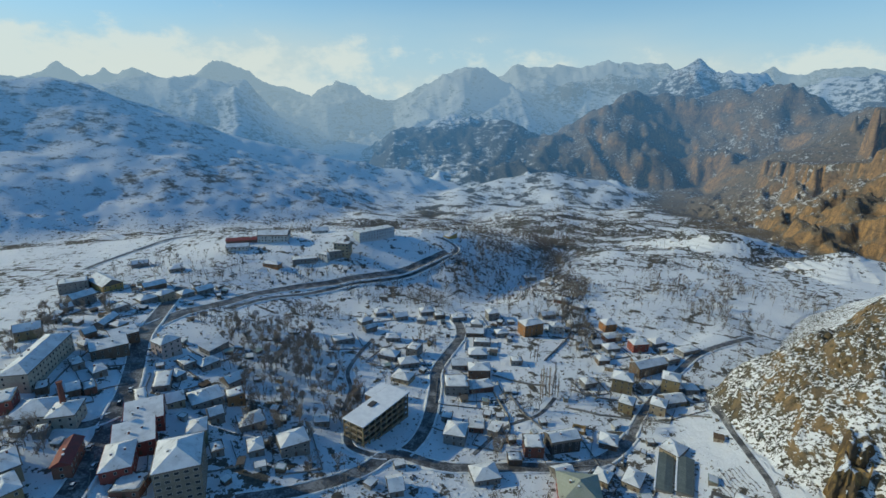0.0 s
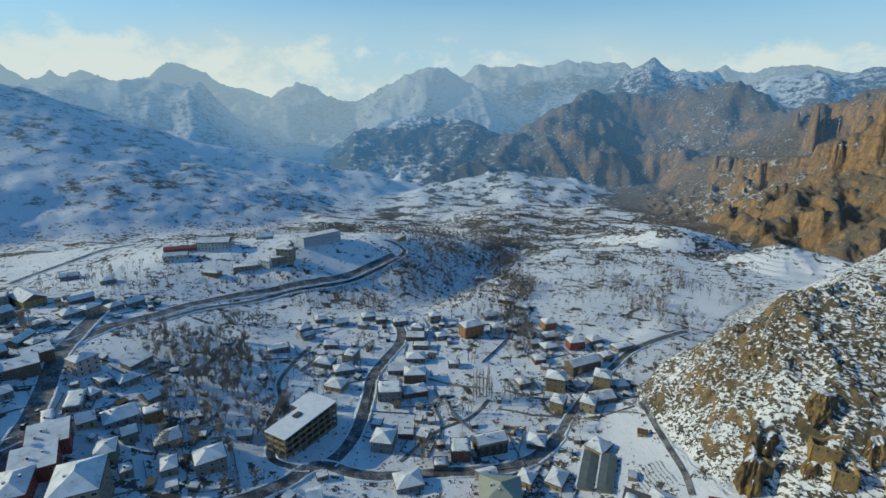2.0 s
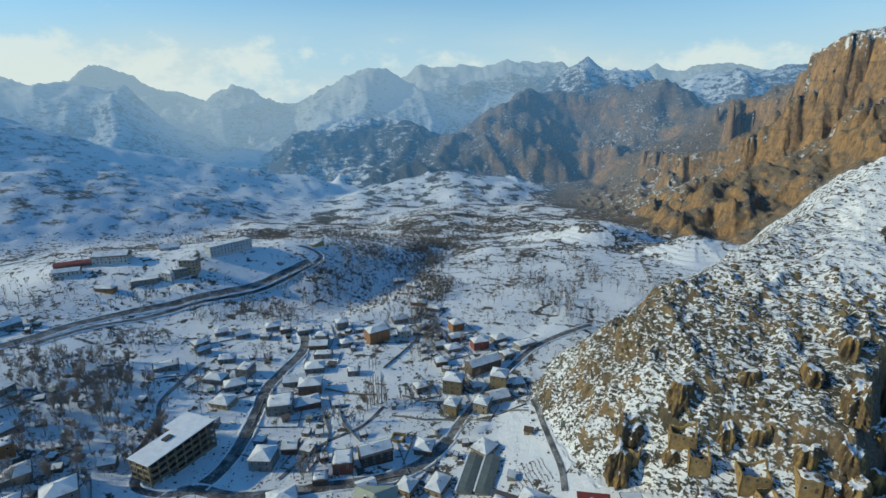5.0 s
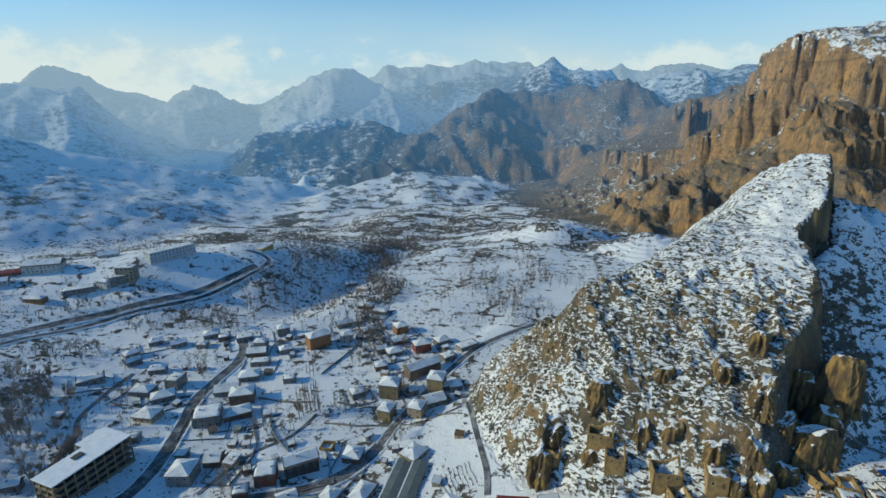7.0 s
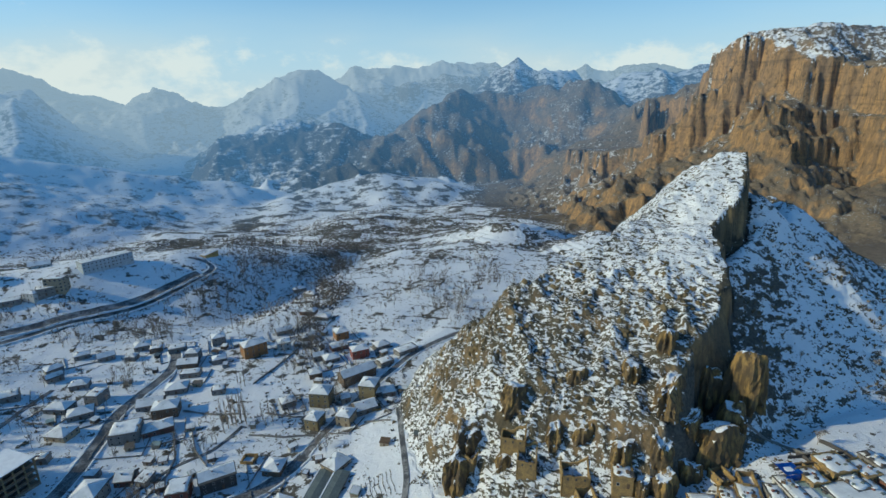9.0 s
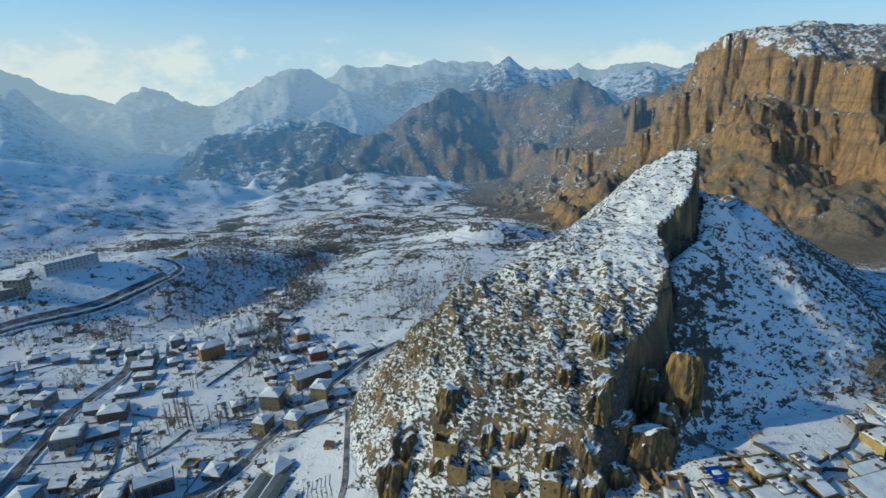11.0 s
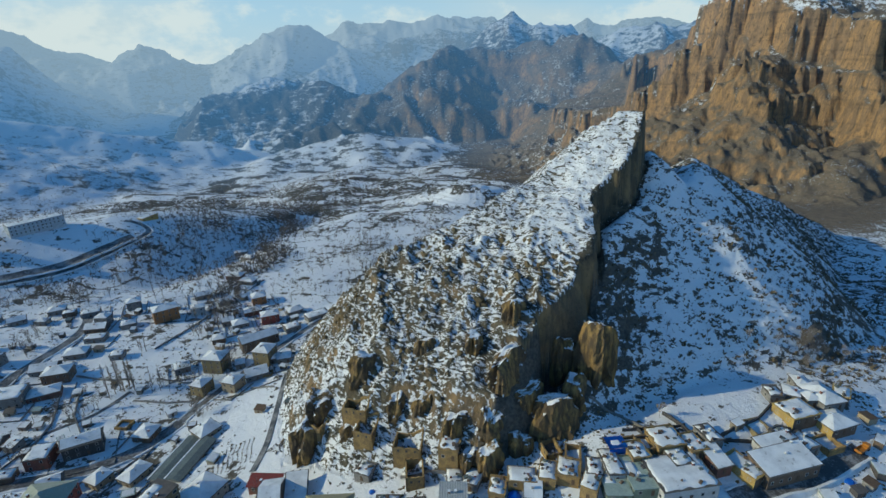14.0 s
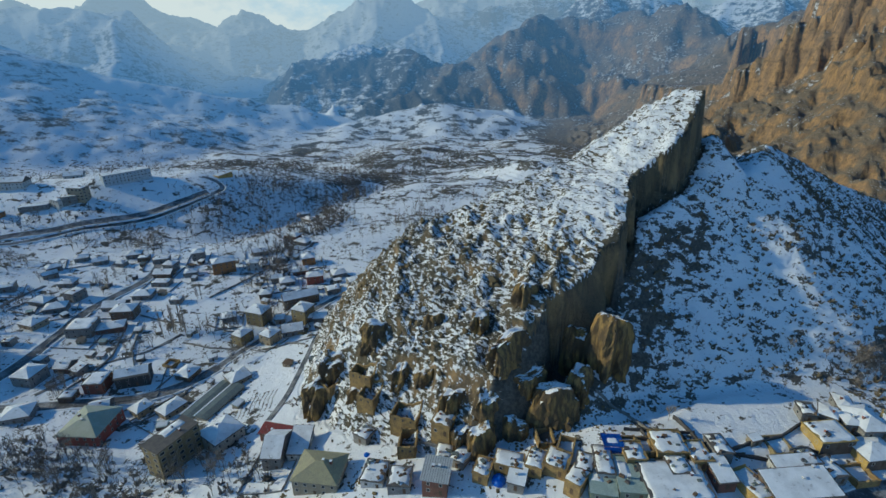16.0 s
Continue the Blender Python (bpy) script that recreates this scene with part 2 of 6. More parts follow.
MAT_METAL = weathered("grey_green_sheet_metal", (0.21, 0.24, 0.22), (0.15, 0.17, 0.16), 3.0, 0.55, 0.4, 0.2)
MAT_BRICK = weathered("chimney_brick", (0.28, 0.10, 0.07), (0.19, 0.09, 0.07), 0.8, 0.9, 0.12)
MAT_WOOD = weathered("old_wood", (0.20, 0.13, 0.08), (0.13, 0.09, 0.06), 0.6, 0.8, 0.08)
MAT_BARK = weathered("bark", (0.25, 0.20, 0.155), (0.33, 0.27, 0.215), 0.7, 0.95, 0.1)
MAT_TWIGS = weathered("bare_twigs", (0.40, 0.34, 0.28), (0.31, 0.26, 0.215), 1.4, 0.95, 0.2)
MAT_FAR_TWIGS = weathered("distant_twigs", (0.29, 0.25, 0.215), (0.20, 0.175, 0.15), 1.4, 0.95, 0.3)
MAT_SCRUB = weathered("dry_scrub", (0.13, 0.105, 0.068), (0.19, 0.155, 0.10), 0.8, 0.95, 0.1)
MAT_BLUE = weathered("blue_tarpaulin", (0.02, 0.10, 0.52), (0.03, 0.16, 0.62), 1.2, 0.4, 0.2)
MAT_CANVAS = weathered("white_sheeting", (0.62, 0.62, 0.60), (0.52, 0.52, 0.50), 1.0, 0.6, 0.2)


def snow_material():
    k = Mat("lying_snow")
    at = k.place()
    big, fine = k.noise(3.5, 4, 0.6, at), k.noise(0.5, 3, 0.6, at)
    tone = k.mix(k.band(big, 0.35, 0.7), (0.82, 0.83, 0.85), (0.72, 0.73, 0.76))
    k.bump(k.math("ADD", big, k.math("MULTIPLY", fine, 0.3)), 0.4, 0.15)
    return k.finish(tone, 0.85)


def glass_material():
    k = Mat("window_glass")
    k.b.inputs["Specular IOR Level"].default_value = 0.5
    m = k.finish((0.025, 0.03, 0.035), 0.12)
    k.b.inputs["Specular IOR Level"].default_value = 0.5
    return m


def asphalt_material():
    """Wet asphalt with slush between the wheel tracks and along the sides."""
    k = Mat("wet_asphalt")
    big, fine = k.noise(6, 5, 0.6), k.noise(0.9, 4, 0.6)
    tone = k.mix(k.band(big, 0.35, 0.65), (0.065, 0.065, 0.067), (0.12, 0.115, 0.11))
    slush = k.band(k.math("ADD", k.math("MULTIPLY", big, 0.6), k.math("MULTIPLY", fine, 0.5)), 0.50, 0.66, (0.0, 0.5))
    k.bump(fine, 0.2, 0.05)
    return k.finish(k.mix(slush, tone, (0.45, 0.45, 0.46)), k.band(big, 0.3, 0.7, (0.45, 0.8)))


def rock_material():
    """Golden-brown fluted rock with darker hollows and lichen; snow lies on its ledges."""
    k = Mat("hill_rock")
    at = k.place()
    up = k.facing(2)
    flute = k.noise(2.6, 5, 0.6, at, (1.6, 1.6, 0.3))
    big, fine = k.noise(9, 5, 0.6, at), k.noise(0.7, 4, 0.65, at)
    tone = k.mix(k.band(flute, 0.36, 0.58), (0.29, 0.19, 0.070), (0.10, 0.072, 0.042))
    tone = k.mix(k.band(big, 0.45, 0.7), tone, (0.09, 0.068, 0.045))
    tone = k.mix(k.band(fine, 0.5, 0.8, (0.0, 0.6)), tone, (0.10, 0.085, 0.055))
    white = k.band(k.math("ADD", k.math("ADD", up, k.math("MULTIPLY", fine, 0.5)), k.math("MULTIPLY", big, 0.6)), 1.28, 1.42)
    k.bump(k.math("ADD", flute, k.math("MULTIPLY", fine, 0.5)), 0.8, 0.5)
    return k.finish(k.mix(white, tone, SNOW), 0.92)


def roof_snow_material():
    """Old snow on a roof, thin in places, where the grey-brown covering shows."""
    k = Mat("roof_snow")
    big, mid, fine = k.noise(5, 4, 0.6), k.noise(1.6, 5, 0.65), k.noise(0.4, 3, 0.6)
    tone = k.mix(k.band(big, 0.35, 0.65), (0.80, 0.81, 0.82), (0.64, 0.65, 0.66))
    worn = k.band(k.math("ADD", k.math("MULTIPLY", mid, 0.7), k.math("MULTIPLY", big, 0.4)), 0.62, 0.72, (0.0, 0.75))
    k.bump(k.math("ADD", mid, k.math("MULTIPLY", fine, 0.3)), 0.5, 0.25)
    return k.finish(k.mix(worn, tone, (0.26, 0.25, 0.24)), 0.85)


MAT_ROOF_SNOW = roof_snow_material()
MAT_SNOW, MAT_GLASS, MAT_ASPHALT, MAT_ROCK = snow_material(), glass_material(), asphalt_material(), rock_material()
MAT_FRAME = weathered("window_frame", (0.50, 0.48, 0.44), (0.38, 0.36, 0.33), 0.6, 0.7, 0.1)
MAT_STONES = weathered("weathered_boulders", (0.10, 0.088, 0.06), (0.22, 0.16, 0.08), 4.0, 0.95, 0.5)
# ---- the shape of the land ----
def lattice(ix, iy, seed):
    """A number from 0 to 1 for each whole-numbered corner."""
    h = (ix * 374761393 + iy * 668265263 + seed * 974634777) & 0xFFFFFFFF
    h = ((h ^ (h >> 13)) * 1274126177) & 0xFFFFFFFF
    return ((h ^ (h >> 16)) & 0xFFFF) / 65535.0


def waves(x, y, size, seed=0):
    """Smooth noise from -1 to 1, with lumps of about that many metres."""
    u, v = x / size + 512.37, y / size + 512.73
    iu, iv = np.floor(u).astype(np.int64), np.floor(v).astype(np.int64)
    fu, fv = u - iu, v - iv
    fu, fv = fu * fu * fu * (fu * (fu * 6 - 15) + 10), fv * fv * fv * (fv * (fv * 6 - 15) + 10)
    low = lattice(iu, iv, seed) * (1 - fu) + lattice(iu + 1, iv, seed) * fu
    high = lattice(iu, iv + 1, seed) * (1 - fu) + lattice(iu + 1, iv + 1, seed) * fu
    return (low * (1 - fv) + high * fv) * 2 - 1


def rough(x, y, size, octaves=4, seed=0, ridged=False):
    total, weight = 0.0, 1.0
    for o in range(octaves):
        c, s = math.cos(0.6 * o), math.sin(0.6 * o)
        n = waves(c * x - s * y, s * x + c * y, size / 2 ** o, seed + 17 * o)
        total = total + weight * (1 - 2 * np.abs(n) if ridged else n)
        weight *= 0.5
    return total


def along(x, y, line):
    """Signed distance from a line (plus: to the right of its way) and the line's height thereabouts."""
    best, cross, high, weight = np.full(x.shape, 1e9), np.zeros(x.shape), 0.0, 0.0
    for (ax, ay, az), (bx, by, bz) in zip(line, line[1:]):
        dx, dy = bx - ax, by - ay
        k = np.clip(((x - ax) * dx + (y - ay) * dy) / (dx * dx + dy * dy), 0, 1)
        px, py = x - ax - k * dx, y - ay - k * dy
        d, c = np.hypot(px, py), (dy * px - dx * py) / math.hypot(dx, dy)
        near = (d < best - 1e-6) | ((d < best + 1e-6) & (np.abs(c) > np.abs(cross)))
        best, cross = np.where(near, d, best), np.where(near, c, cross)
        w = 1 / (d + 6) ** 4
        high, weight = high + w * (az + k * (bz - az)), weight + w
    return best * np.where(cross < 0, -1.0, 1.0), high / weight


def crest(x, y, line, left, right, reach=1e9, rounded=8.0):
    """A ridge that falls off to both sides, less steeply further out."""
    top = np.full(x.shape, -1e4)
    for a, b in zip(line, line[1:]):
        dx, dy = b[0] - a[0], b[1] - a[1]
        size = math.hypot(dx, dy)
        k = np.clip(((x - a[0]) * dx + (y - a[1]) * dy) / size ** 2, 0, 1)
        px, py = x - a[0] - k * dx, y - a[1] - k * dy
        d = np.sqrt(px * px + py * py + rounded * rounded) - rounded
        side = ramp((dy * px - dx * py) / size, -25, 25)
        z = a[2] + k * (b[2] - a[2]) - (left + (right - left) * side) * d / (1 + d / reach)
        top = both(top, z, 3.0)
    return top


def both(a, b, soft):
    """The higher of two lands, with a rounded seam."""
    h = np.clip(0.5 + 0.5 * (a - b) / soft, 0, 1)
    return b * (1 - h) + a * h + soft * h * (1 - h)


def ramp(a, low, high):
    k = np.clip((a - low) / (high - low), 0, 1)
    return k * k * (3 - 2 * k)


HILL_EDGE = [(210, 124, 0), (220, 131, 0), (230, 137, 0), (241, 144, 0), (247, 147, 0), (257, 151, 0), (268, 150, 0), (272, 160, 0), (279, 165, 0), (286, 171, 0), (290, 180, 0), (297, 196, 0), (306, 197, 0), (316, 198, 0), (325, 207, 0), (335, 217, 0), (344, 236, 0), (360, 264, 0), (385, 310, 0), (420, 380, 0)]


def hill(x, y):
    """The rock hill: a snowy face that dips to one side, and a cliff on the other with a long snow skirt under it."""
    u, v = 0.72 * x + 0.69 * y, 0.72 * y - 0.69 * x
    wob = rough(x, y, 20, 3, 5)
    face = np.interp(u + 2.0 * wob, [180, 228, 250, 268, 291, 334, 353, 369, 394, 421, 470, 560, 700], [-30, 24, 52, 70, 84, 104, 110, 124, 141, 136, 112, 70, 0])
    over = np.maximum(v + 0.72 * np.maximum(u - 303, -8) + 6 * wob, 0)
    face = face - 1.25 * over * over / (over + 9)
    ledge = (face + 3.2 * waves(x, y, 26, 61) + 1.6 * waves(x, y, 9, 62)) / 2.6
    face = face + 2.0 * (np.floor(ledge) + ramp(ledge - np.floor(ledge), 0.45, 0.95) - ledge)
    knobs = rough(x, y, 15, 4, 63, True)
    face = face + (2.2 * ramp(-u, -335, -285) + 0.5) * np.maximum(knobs - 0.2, 0)
    d, _ = along(x, y, HILL_EDGE)
    d = d + 1.6 * waves(x, y, 13, 66) + 1.0 * wob + 1.7 * waves(x, y, 5.5, 6) + 0.9 * waves(x, y, 2.6, 69)
    wide = 8 + 44 * ramp(-u, -284, -258) * (1 + 0.5 * waves(x, y, 16, 64))
    face = face - 90 * ramp(d, 0.0, wide) - 0.8 * np.maximum(d - wide, 0)
    skirt = crest(x, y, [(238, 116, 38), (262, 134, 52), (300, 166, 72), (322, 182, 85), (346, 197, 96), (360, 209, 105), (374, 222, 109), (405, 262, 104), (470, 300, 80), (560, 335, 42), (640, 333, 4), (700, 330, -30)], 0.8, 0.84, 1e9, 3)
    bank = crest(x, y, [(264, 138, 50), (283, 156, 66), (291, 172, 84), (302, 186, 92), (318, 193, 99), (334, 203, 106), (343, 215, 118), (352, 232, 116), (372, 262, 110), (400, 300, 90)], 0.8, 1.1, 1e9, 2)
    return np.maximum(face, np.maximum(skirt, bank))


def mesa(x, y, rim, cliff, width, slope, flute, flat=0.12, reach=1e9):
    """High land behind a rim: buttresses parted by sharp gullies, cliffs in tiers, and a gullied talus below."""
    d, high = along(x, y, rim)
    c, s = math.cos(0.5), math.sin(0.5)
    u, v = c * x - s * y, s * x + c * y
    butt = 1.9 * (1 - np.abs(waves(u, v, flute * 2.1, 31))) + 0.8 * np.abs(waves(x, y, flute * 0.85, 33)) + 0.5 * (1 - np.abs(waves(v, u, flute * 0.4, 35))) + 0.26 * (1 - np.abs(waves(x, v, flute * 0.17, 39)))
    lip = 0.35 * waves(x, y, flute * 0.7, 36)
    d = d - flute * (butt - 2.1)
    back = np.maximum(-d, 0)
    inner = high + flat * back / (1 + back / 500)
    inner = np.minimum(inner, np.maximum(high + 5, 284 + 6 * waves(x, y, 60, 37)))
    o = np.maximum(d, 0) / width + 0.1 * lip * ramp(d, 0, width * 0.3)
    fall = cliff * (0.50 * ramp(o, 0, 0.15) + 0.22 * np.clip(o / 0.9, 0, 1) + 0.12 * ramp(o, 0.45 + 0.3 * lip, 0.52 + 0.3 * lip) + 0.16 * ramp(o, 0.85 + 0.4 * lip, 0.95 + 0.4 * lip))
    talus = slope * np.maximum(d - width * 0.5, 0) * (0.85 + 0.25 * np.abs(waves(x, y, flute * 1.2, 38)))
    return np.where(d < 0, inner, high - fall - talus / (1 + talus / reach))


def parcels(x, y):
    """Small irregular fields: how near the edge between two, in metres, and a number from 0 to 1 for each field."""
    c, s = math.cos(0.42), math.sin(0.42)
    u, v = (c * x - s * y + 5 * waves(x, y, 60, 81)) / 34, (s * x + c * y + 5 * waves(x, y, 60, 82)) / 24
    iu, iv = np.floor(u).astype(np.int64) + 512, np.floor(v).astype(np.int64) + 512
    first, second, which = np.full(x.shape, 9.0), np.full(x.shape, 9.0), np.zeros(x.shape)
    for a in (-1, 0, 1):
        for b in (-1, 0, 1):
            ju, jv = iu + a, iv + b
            d = np.hypot(u + 512 - ju - 0.15 - 0.7 * lattice(ju, jv, 83), v + 512 - jv - 0.15 - 0.7 * lattice(ju, jv, 84))
            near = d < first
            second = np.where(near, first, np.minimum(second, d))
            which = np.where(near, lattice(ju, jv, 85), which)
            first = np.where(near, d, first)
    return (second - first) * 14, which


MESA_RIM = [(1700, 1300, 150), (1040, 1270, 150), (1000, 1120, 150), (995, 990, 214), (945, 905, 271), (962, 850, 274), (944, 785, 240), (958, 712, 214), (1012, 645, 200), (1085, 540, 192), (1300, 300, 180)]
BENCH_RIM = [(1100, 1340, 20), (840, 1300, 20), (795, 1130, 30), (800, 1060, 40), (835, 1000, 52), (900, 950, 54), (950, 880, 60), (960, 800, 50)]
CANYON_RIM = [(500, 2020, 20), (600, 1985, 110), (700, 1965, 158), (870, 1970, 132), (1030, 1905, 144), (1110, 1810, 172), (1150, 1660, 156), (1150, 1460, 156), (1100, 1330, 150)]


def land(x, y, cover=False):
    """The height of the ground at each place; on request also how much of it is under snow, and whether it is bare rock land."""
    x, y = np.asarray(x, float), np.asarray(y, float)
    z = np.interp(y, [-500, 90, 200, 300, 400, 480, 600, 720, 1150, 1500, 1800, 2300, 5200], [14, 13, 4, 4, 2, -13, -36, -48, -92, -104, -110, -60, -60])
    z = z + 9 * ramp(-x, 40, 240) * ramp(y, 500, 1100)
    # the town climbs towards the foot of the rock hill, and again to the west
    z = both(z, np.minimum(46, 46 - 0.21 * np.maximum(262 - x, 0) - 0.10 * np.maximum(y - 115, 0) - 0.27 * np.maximum(112 - y, 0) - 0.4 * np.maximum(y - 230, 0) - 0.1 * np.maximum(x - 360, 0)), 6)
    west = [(-230, -100, 44), (-215, 120, 42), (-205, 232, 37), (-195, 300, 26), (-215, 420, 22), (-190, 470, 28)]
    spur = [(-190, 470, 28), (-150, 482, 31), (-95, 492, 33), (-20, 518, 26), (20, 516, 12)]
    z = both(z, crest(x, y, west, 0.10, 0.19, 1e9, 20) - 0.35 * np.maximum(y - 530, 0), 8)
    z = both(z, crest(x, y, spur, 0.25, 0.42, 1e9, 16), 6)
    # terraced knolls in the middle of the valley
    z = both(z, crest(x, y, [(228, 700, -42), (280, 692, -28), (335, 688, -22), (375, 645, 0), (415, 640, -6), (450, 610, -30)], 0.3, 0.5, 1e9, 14), 6)
    z = both(z, crest(x, y, [(380, 580, -26), (433, 562, -12), (470, 560, 2), (500, 540, -4), (540, 420, -10)], 0.5, 0.35, 1e9, 10), 6)
    z = both(z, crest(x, y, [(340, 640, -18), (290, 500, -14), (235, 390, 4), (190, 290, 6)], 0.12, 0.12, 1e9, 20), 8)
    z = both(z, crest(x, y, [(60, 1450, -86), (198, 1500, -65), (340, 1510, -46), (431, 1500, -62), (480, 1450, -92)], 0.35, 0.22, 1e9, 14), 8)
    steps = 3.2 * (np.floor(z / 3.2) + ramp(z / 3.2 - np.floor(z / 3.2), 0.72, 0.98))
    fields = ramp(x, 120, 200) * ramp(y, 270, 340) * ramp(-y, -1350, -900) + 0.7 * ramp(y, 640, 760) * ramp(-y, -1350, -900)
    z = z + np.clip(fields, 0, 1) * 0.85 * (steps - z)
    z = z + 1.1 * rough(x, y, 60, 4, 3) + 4.5 * ramp(y, 420, 620) * rough(x, y, 130, 3, 4)
    z = z + 5 * ramp(y, 560, 760) * rough(x, y, 105, 3, 44) - 10 * ramp(y, 620, 900) * ramp(-y, -1480, -1200)
    # the gully below the road bend
    g, _ = along(x, y, [(40, 420, 0), (70, 480, 0), (120, 560, 0), (170, 640, 0)])
    z = z - 7 * np.exp(-(g / 24) ** 2)
    # mountains
    far = ramp(np.hypot(x, y), 700, 1500)
    folds = rough(x, y, 420, 6, 11, True)
    flank = crest(x, y, [(-1500, -300, 150), (-1350, 700, 200), (-1040, 1245, 190), (-975, 1300, 196), (-920, 1322, 178), (-760, 1380, 112), (-590, 1420, 56), (-362, 1480, 0), (-239, 1520, -34), (-107, 1560, -66), (-12, 1600, -93)], 0.5, 0.47, 2500, 30)
    valley = z
    z = both(z, flank + 10 * rough(x, y, 160, 4, 21) * ramp(np.hypot(x, y), 600, 900), 14)
    ranges = crest(x, y, [(-1900, 1900, 190), (-1389, 2000, 155), (-1344, 2100, 170), (-1235, 2200, 225), (-1049, 2200, 232), (-914, 2250, 186), (-819, 2300, 124), (-600, 2300, 40)], 0.5, 0.5, 1e9, 40)
    ranges = np.maximum(ranges, crest(x, y, [(-2300, 2800, 260), (-1476, 2900, 240), (-1227, 2900, 280), (-1085, 2900, 345), (-956, 2900, 280), (-747, 2900, 226), (-562, 2900, 255), (-370, 2800, 95)], 0.5, 0.55, 1e9, 30))
    ranges = np.maximum(ranges, crest(x, y, [(-370, 2800, 95), (-254, 2850, 175), (-120, 2885, 236), (46, 2885, 292), (197, 2850, 254), (405, 2800, 160), (567, 2700, 105)], 0.55, 0.6, 1e9, 30))
    ranges = np.maximum(ranges, crest(x, y, [(100, 3250, 210), (255, 3200, 250), (487, 3200, 316), (584, 3200, 360), (914, 3200, 398), (1084, 3200, 374), (1320, 3200, 356), (1562, 3200, 320), (2600, 3000, 300)], 0.6, 0.55, 1e9, 30))
    ranges = np.maximum(ranges, crest(x, y, [(690, 2480, 60), (809, 2400, 150), (916, 2370, 214), (1018, 2340, 280), (1091, 2325, 314), (1192, 2300, 288), (1234, 2250, 298), (1331, 2250, 286), (1422, 2200, 262), (1500, 2090, 280), (1600, 1950, 262), (2100, 1700, 260)], 0.7, 0.6, 1e9, 20))
    z = both(z, ranges + 52 * (folds - 0.6) * far, 18)
    middle = crest(x, y, [(-330, 1950, -90), (-203, 2000, -38), (-96, 2050, 38), (37, 2110, 92), (147, 2050, 82), (245, 1950, 74), (369, 1885, 70), (416, 1850, 40), (480, 1790, -20), (540, 1740, -90)], 0.7, 0.5, 1e9, 14)
    z = both(z, middle + 42 * (rough(x, y, 240, 6, 14, True) - 0.55), 14)
    spurs = rough(x, y, 280, 4, 71, True)
    canyon = crest(x, y, CANYON_RIM, 0.68, 0.68, 1e9, 20) + (46 * (spurs - 0.5) + 34 * (np.abs(waves(x, y, 105, 75)) - 0.3) + 14 * np.abs(waves(x, y, 40, 76))) * ramp(y, 1150, 1500)
    z = np.maximum(z, canyon)
    top = mesa(x, y, MESA_RIM, 120 + 60 * ramp(y, 800, 920), 120, 0.55, 44, 0.40)
    tiers = (top + 3 * waves(x, y, 70, 78)) / 6.5
    top = top + 4.6 * (np.floor(tiers) + ramp(tiers - np.floor(tiers), 0.62, 1.0) - tiers) + 1.6 * rough(x, y, 16, 3, 72)
    low = mesa(x, y, BENCH_RIM, 66, 48, 0.42, 21, 0.05) + 2 * rough(x, y, 20, 3, 73, True)
    brown = crest(x, y, [(1100, 600, 90), (980, 580, 45), (880, 520, 20), (780, 440, -8), (660, 400, -30)], 0.5, 0.5, 700, 20) + 9 * rough(x, y, 80, 5, 41, True)
    z = np.maximum(z, np.maximum(np.maximum(top, low), brown))
    if cover:
        snow = np.full(x.shape, 0.80)
        edge, which = parcels(x, y)
        snow = snow + np.clip(fields, 0, 1) * 0.20 * (which - 0.35)
        wooded = ramp(y, 480, 640) * ramp(-which, -0.66, -0.58) * ramp(-y, -1600, -1400)
        snow = snow - 0.40 * wooded
        snow = snow - (0.09 + 0.13 * ramp(-y, -190, -160)) * ramp(waves(x, y, 26, 67) + 0.5 * waves(x, y, 9, 68), 0.1, 0.9) * ramp(-y, -480, -380)
        snow = np.where(flank > valley - 4, 0.71 + 0.05 * waves(x, y, 90, 89), snow)
        snow = np.where(ranges > valley, 0.66 + 0.24 * ramp(z, 120, 300), snow)
        snow = snow - 0.34 * ramp(x - 0.35 * (2600 - y), 620, 760) * ramp(-y, -2750, -2500) * (ranges > valley) * ramp(-z, -330, -180)
        snow = np.where(middle + 10 > np.maximum(ranges, valley), 0.22 + 0.40 * ramp(z + 0.12 * (300 - x), 60, 110), snow)
        dry = np.maximum(np.maximum(top, low), np.maximum(brown, canyon))
        bare = ramp(dry - np.maximum(np.maximum(valley, ranges - 40), flank), -22, 6)
        bare = np.maximum(bare, ramp(x, 560, 640) * ramp(y, 260, 380) * ramp(-np.maximum(flank, ranges) + z, -2, 4))
        bare = np.maximum(bare, ramp(x - 0.1 * (y - 800), 450, 540) * ramp(y, 720, 860) * ramp(-y, -1500, -1350))
        snow = snow * (1 - bare) + bare * (0.03 + 0.50 * ramp(z, 195, 245))
    field = ramp(-np.hypot((x - 318) / 31, (y - 117) / 13), -1.25, -0.85)
    h = hill(x, y)
    off = np.hypot((x - 318) / 31, (y - 117) / 13) - 1
    h = np.where(off < 3.6, np.minimum(h, 43 + 12 * np.maximum(off, 0) + 60 * ramp(off, 1.6, 3.6)), h)
    z = z * (1 - field) + 46.3 * field
    crag = ramp(h - z, 2, 14)
    lumps = rough(x, y, 6.5, 3, 51, True)
    front = ramp(-(0.72 * x + 0.69 * y), -350, -290)
    h = h + crag * (1.4 * rough(x, y, 30, 4, 50) + (0.5 + 0.5 * front) * lumps)
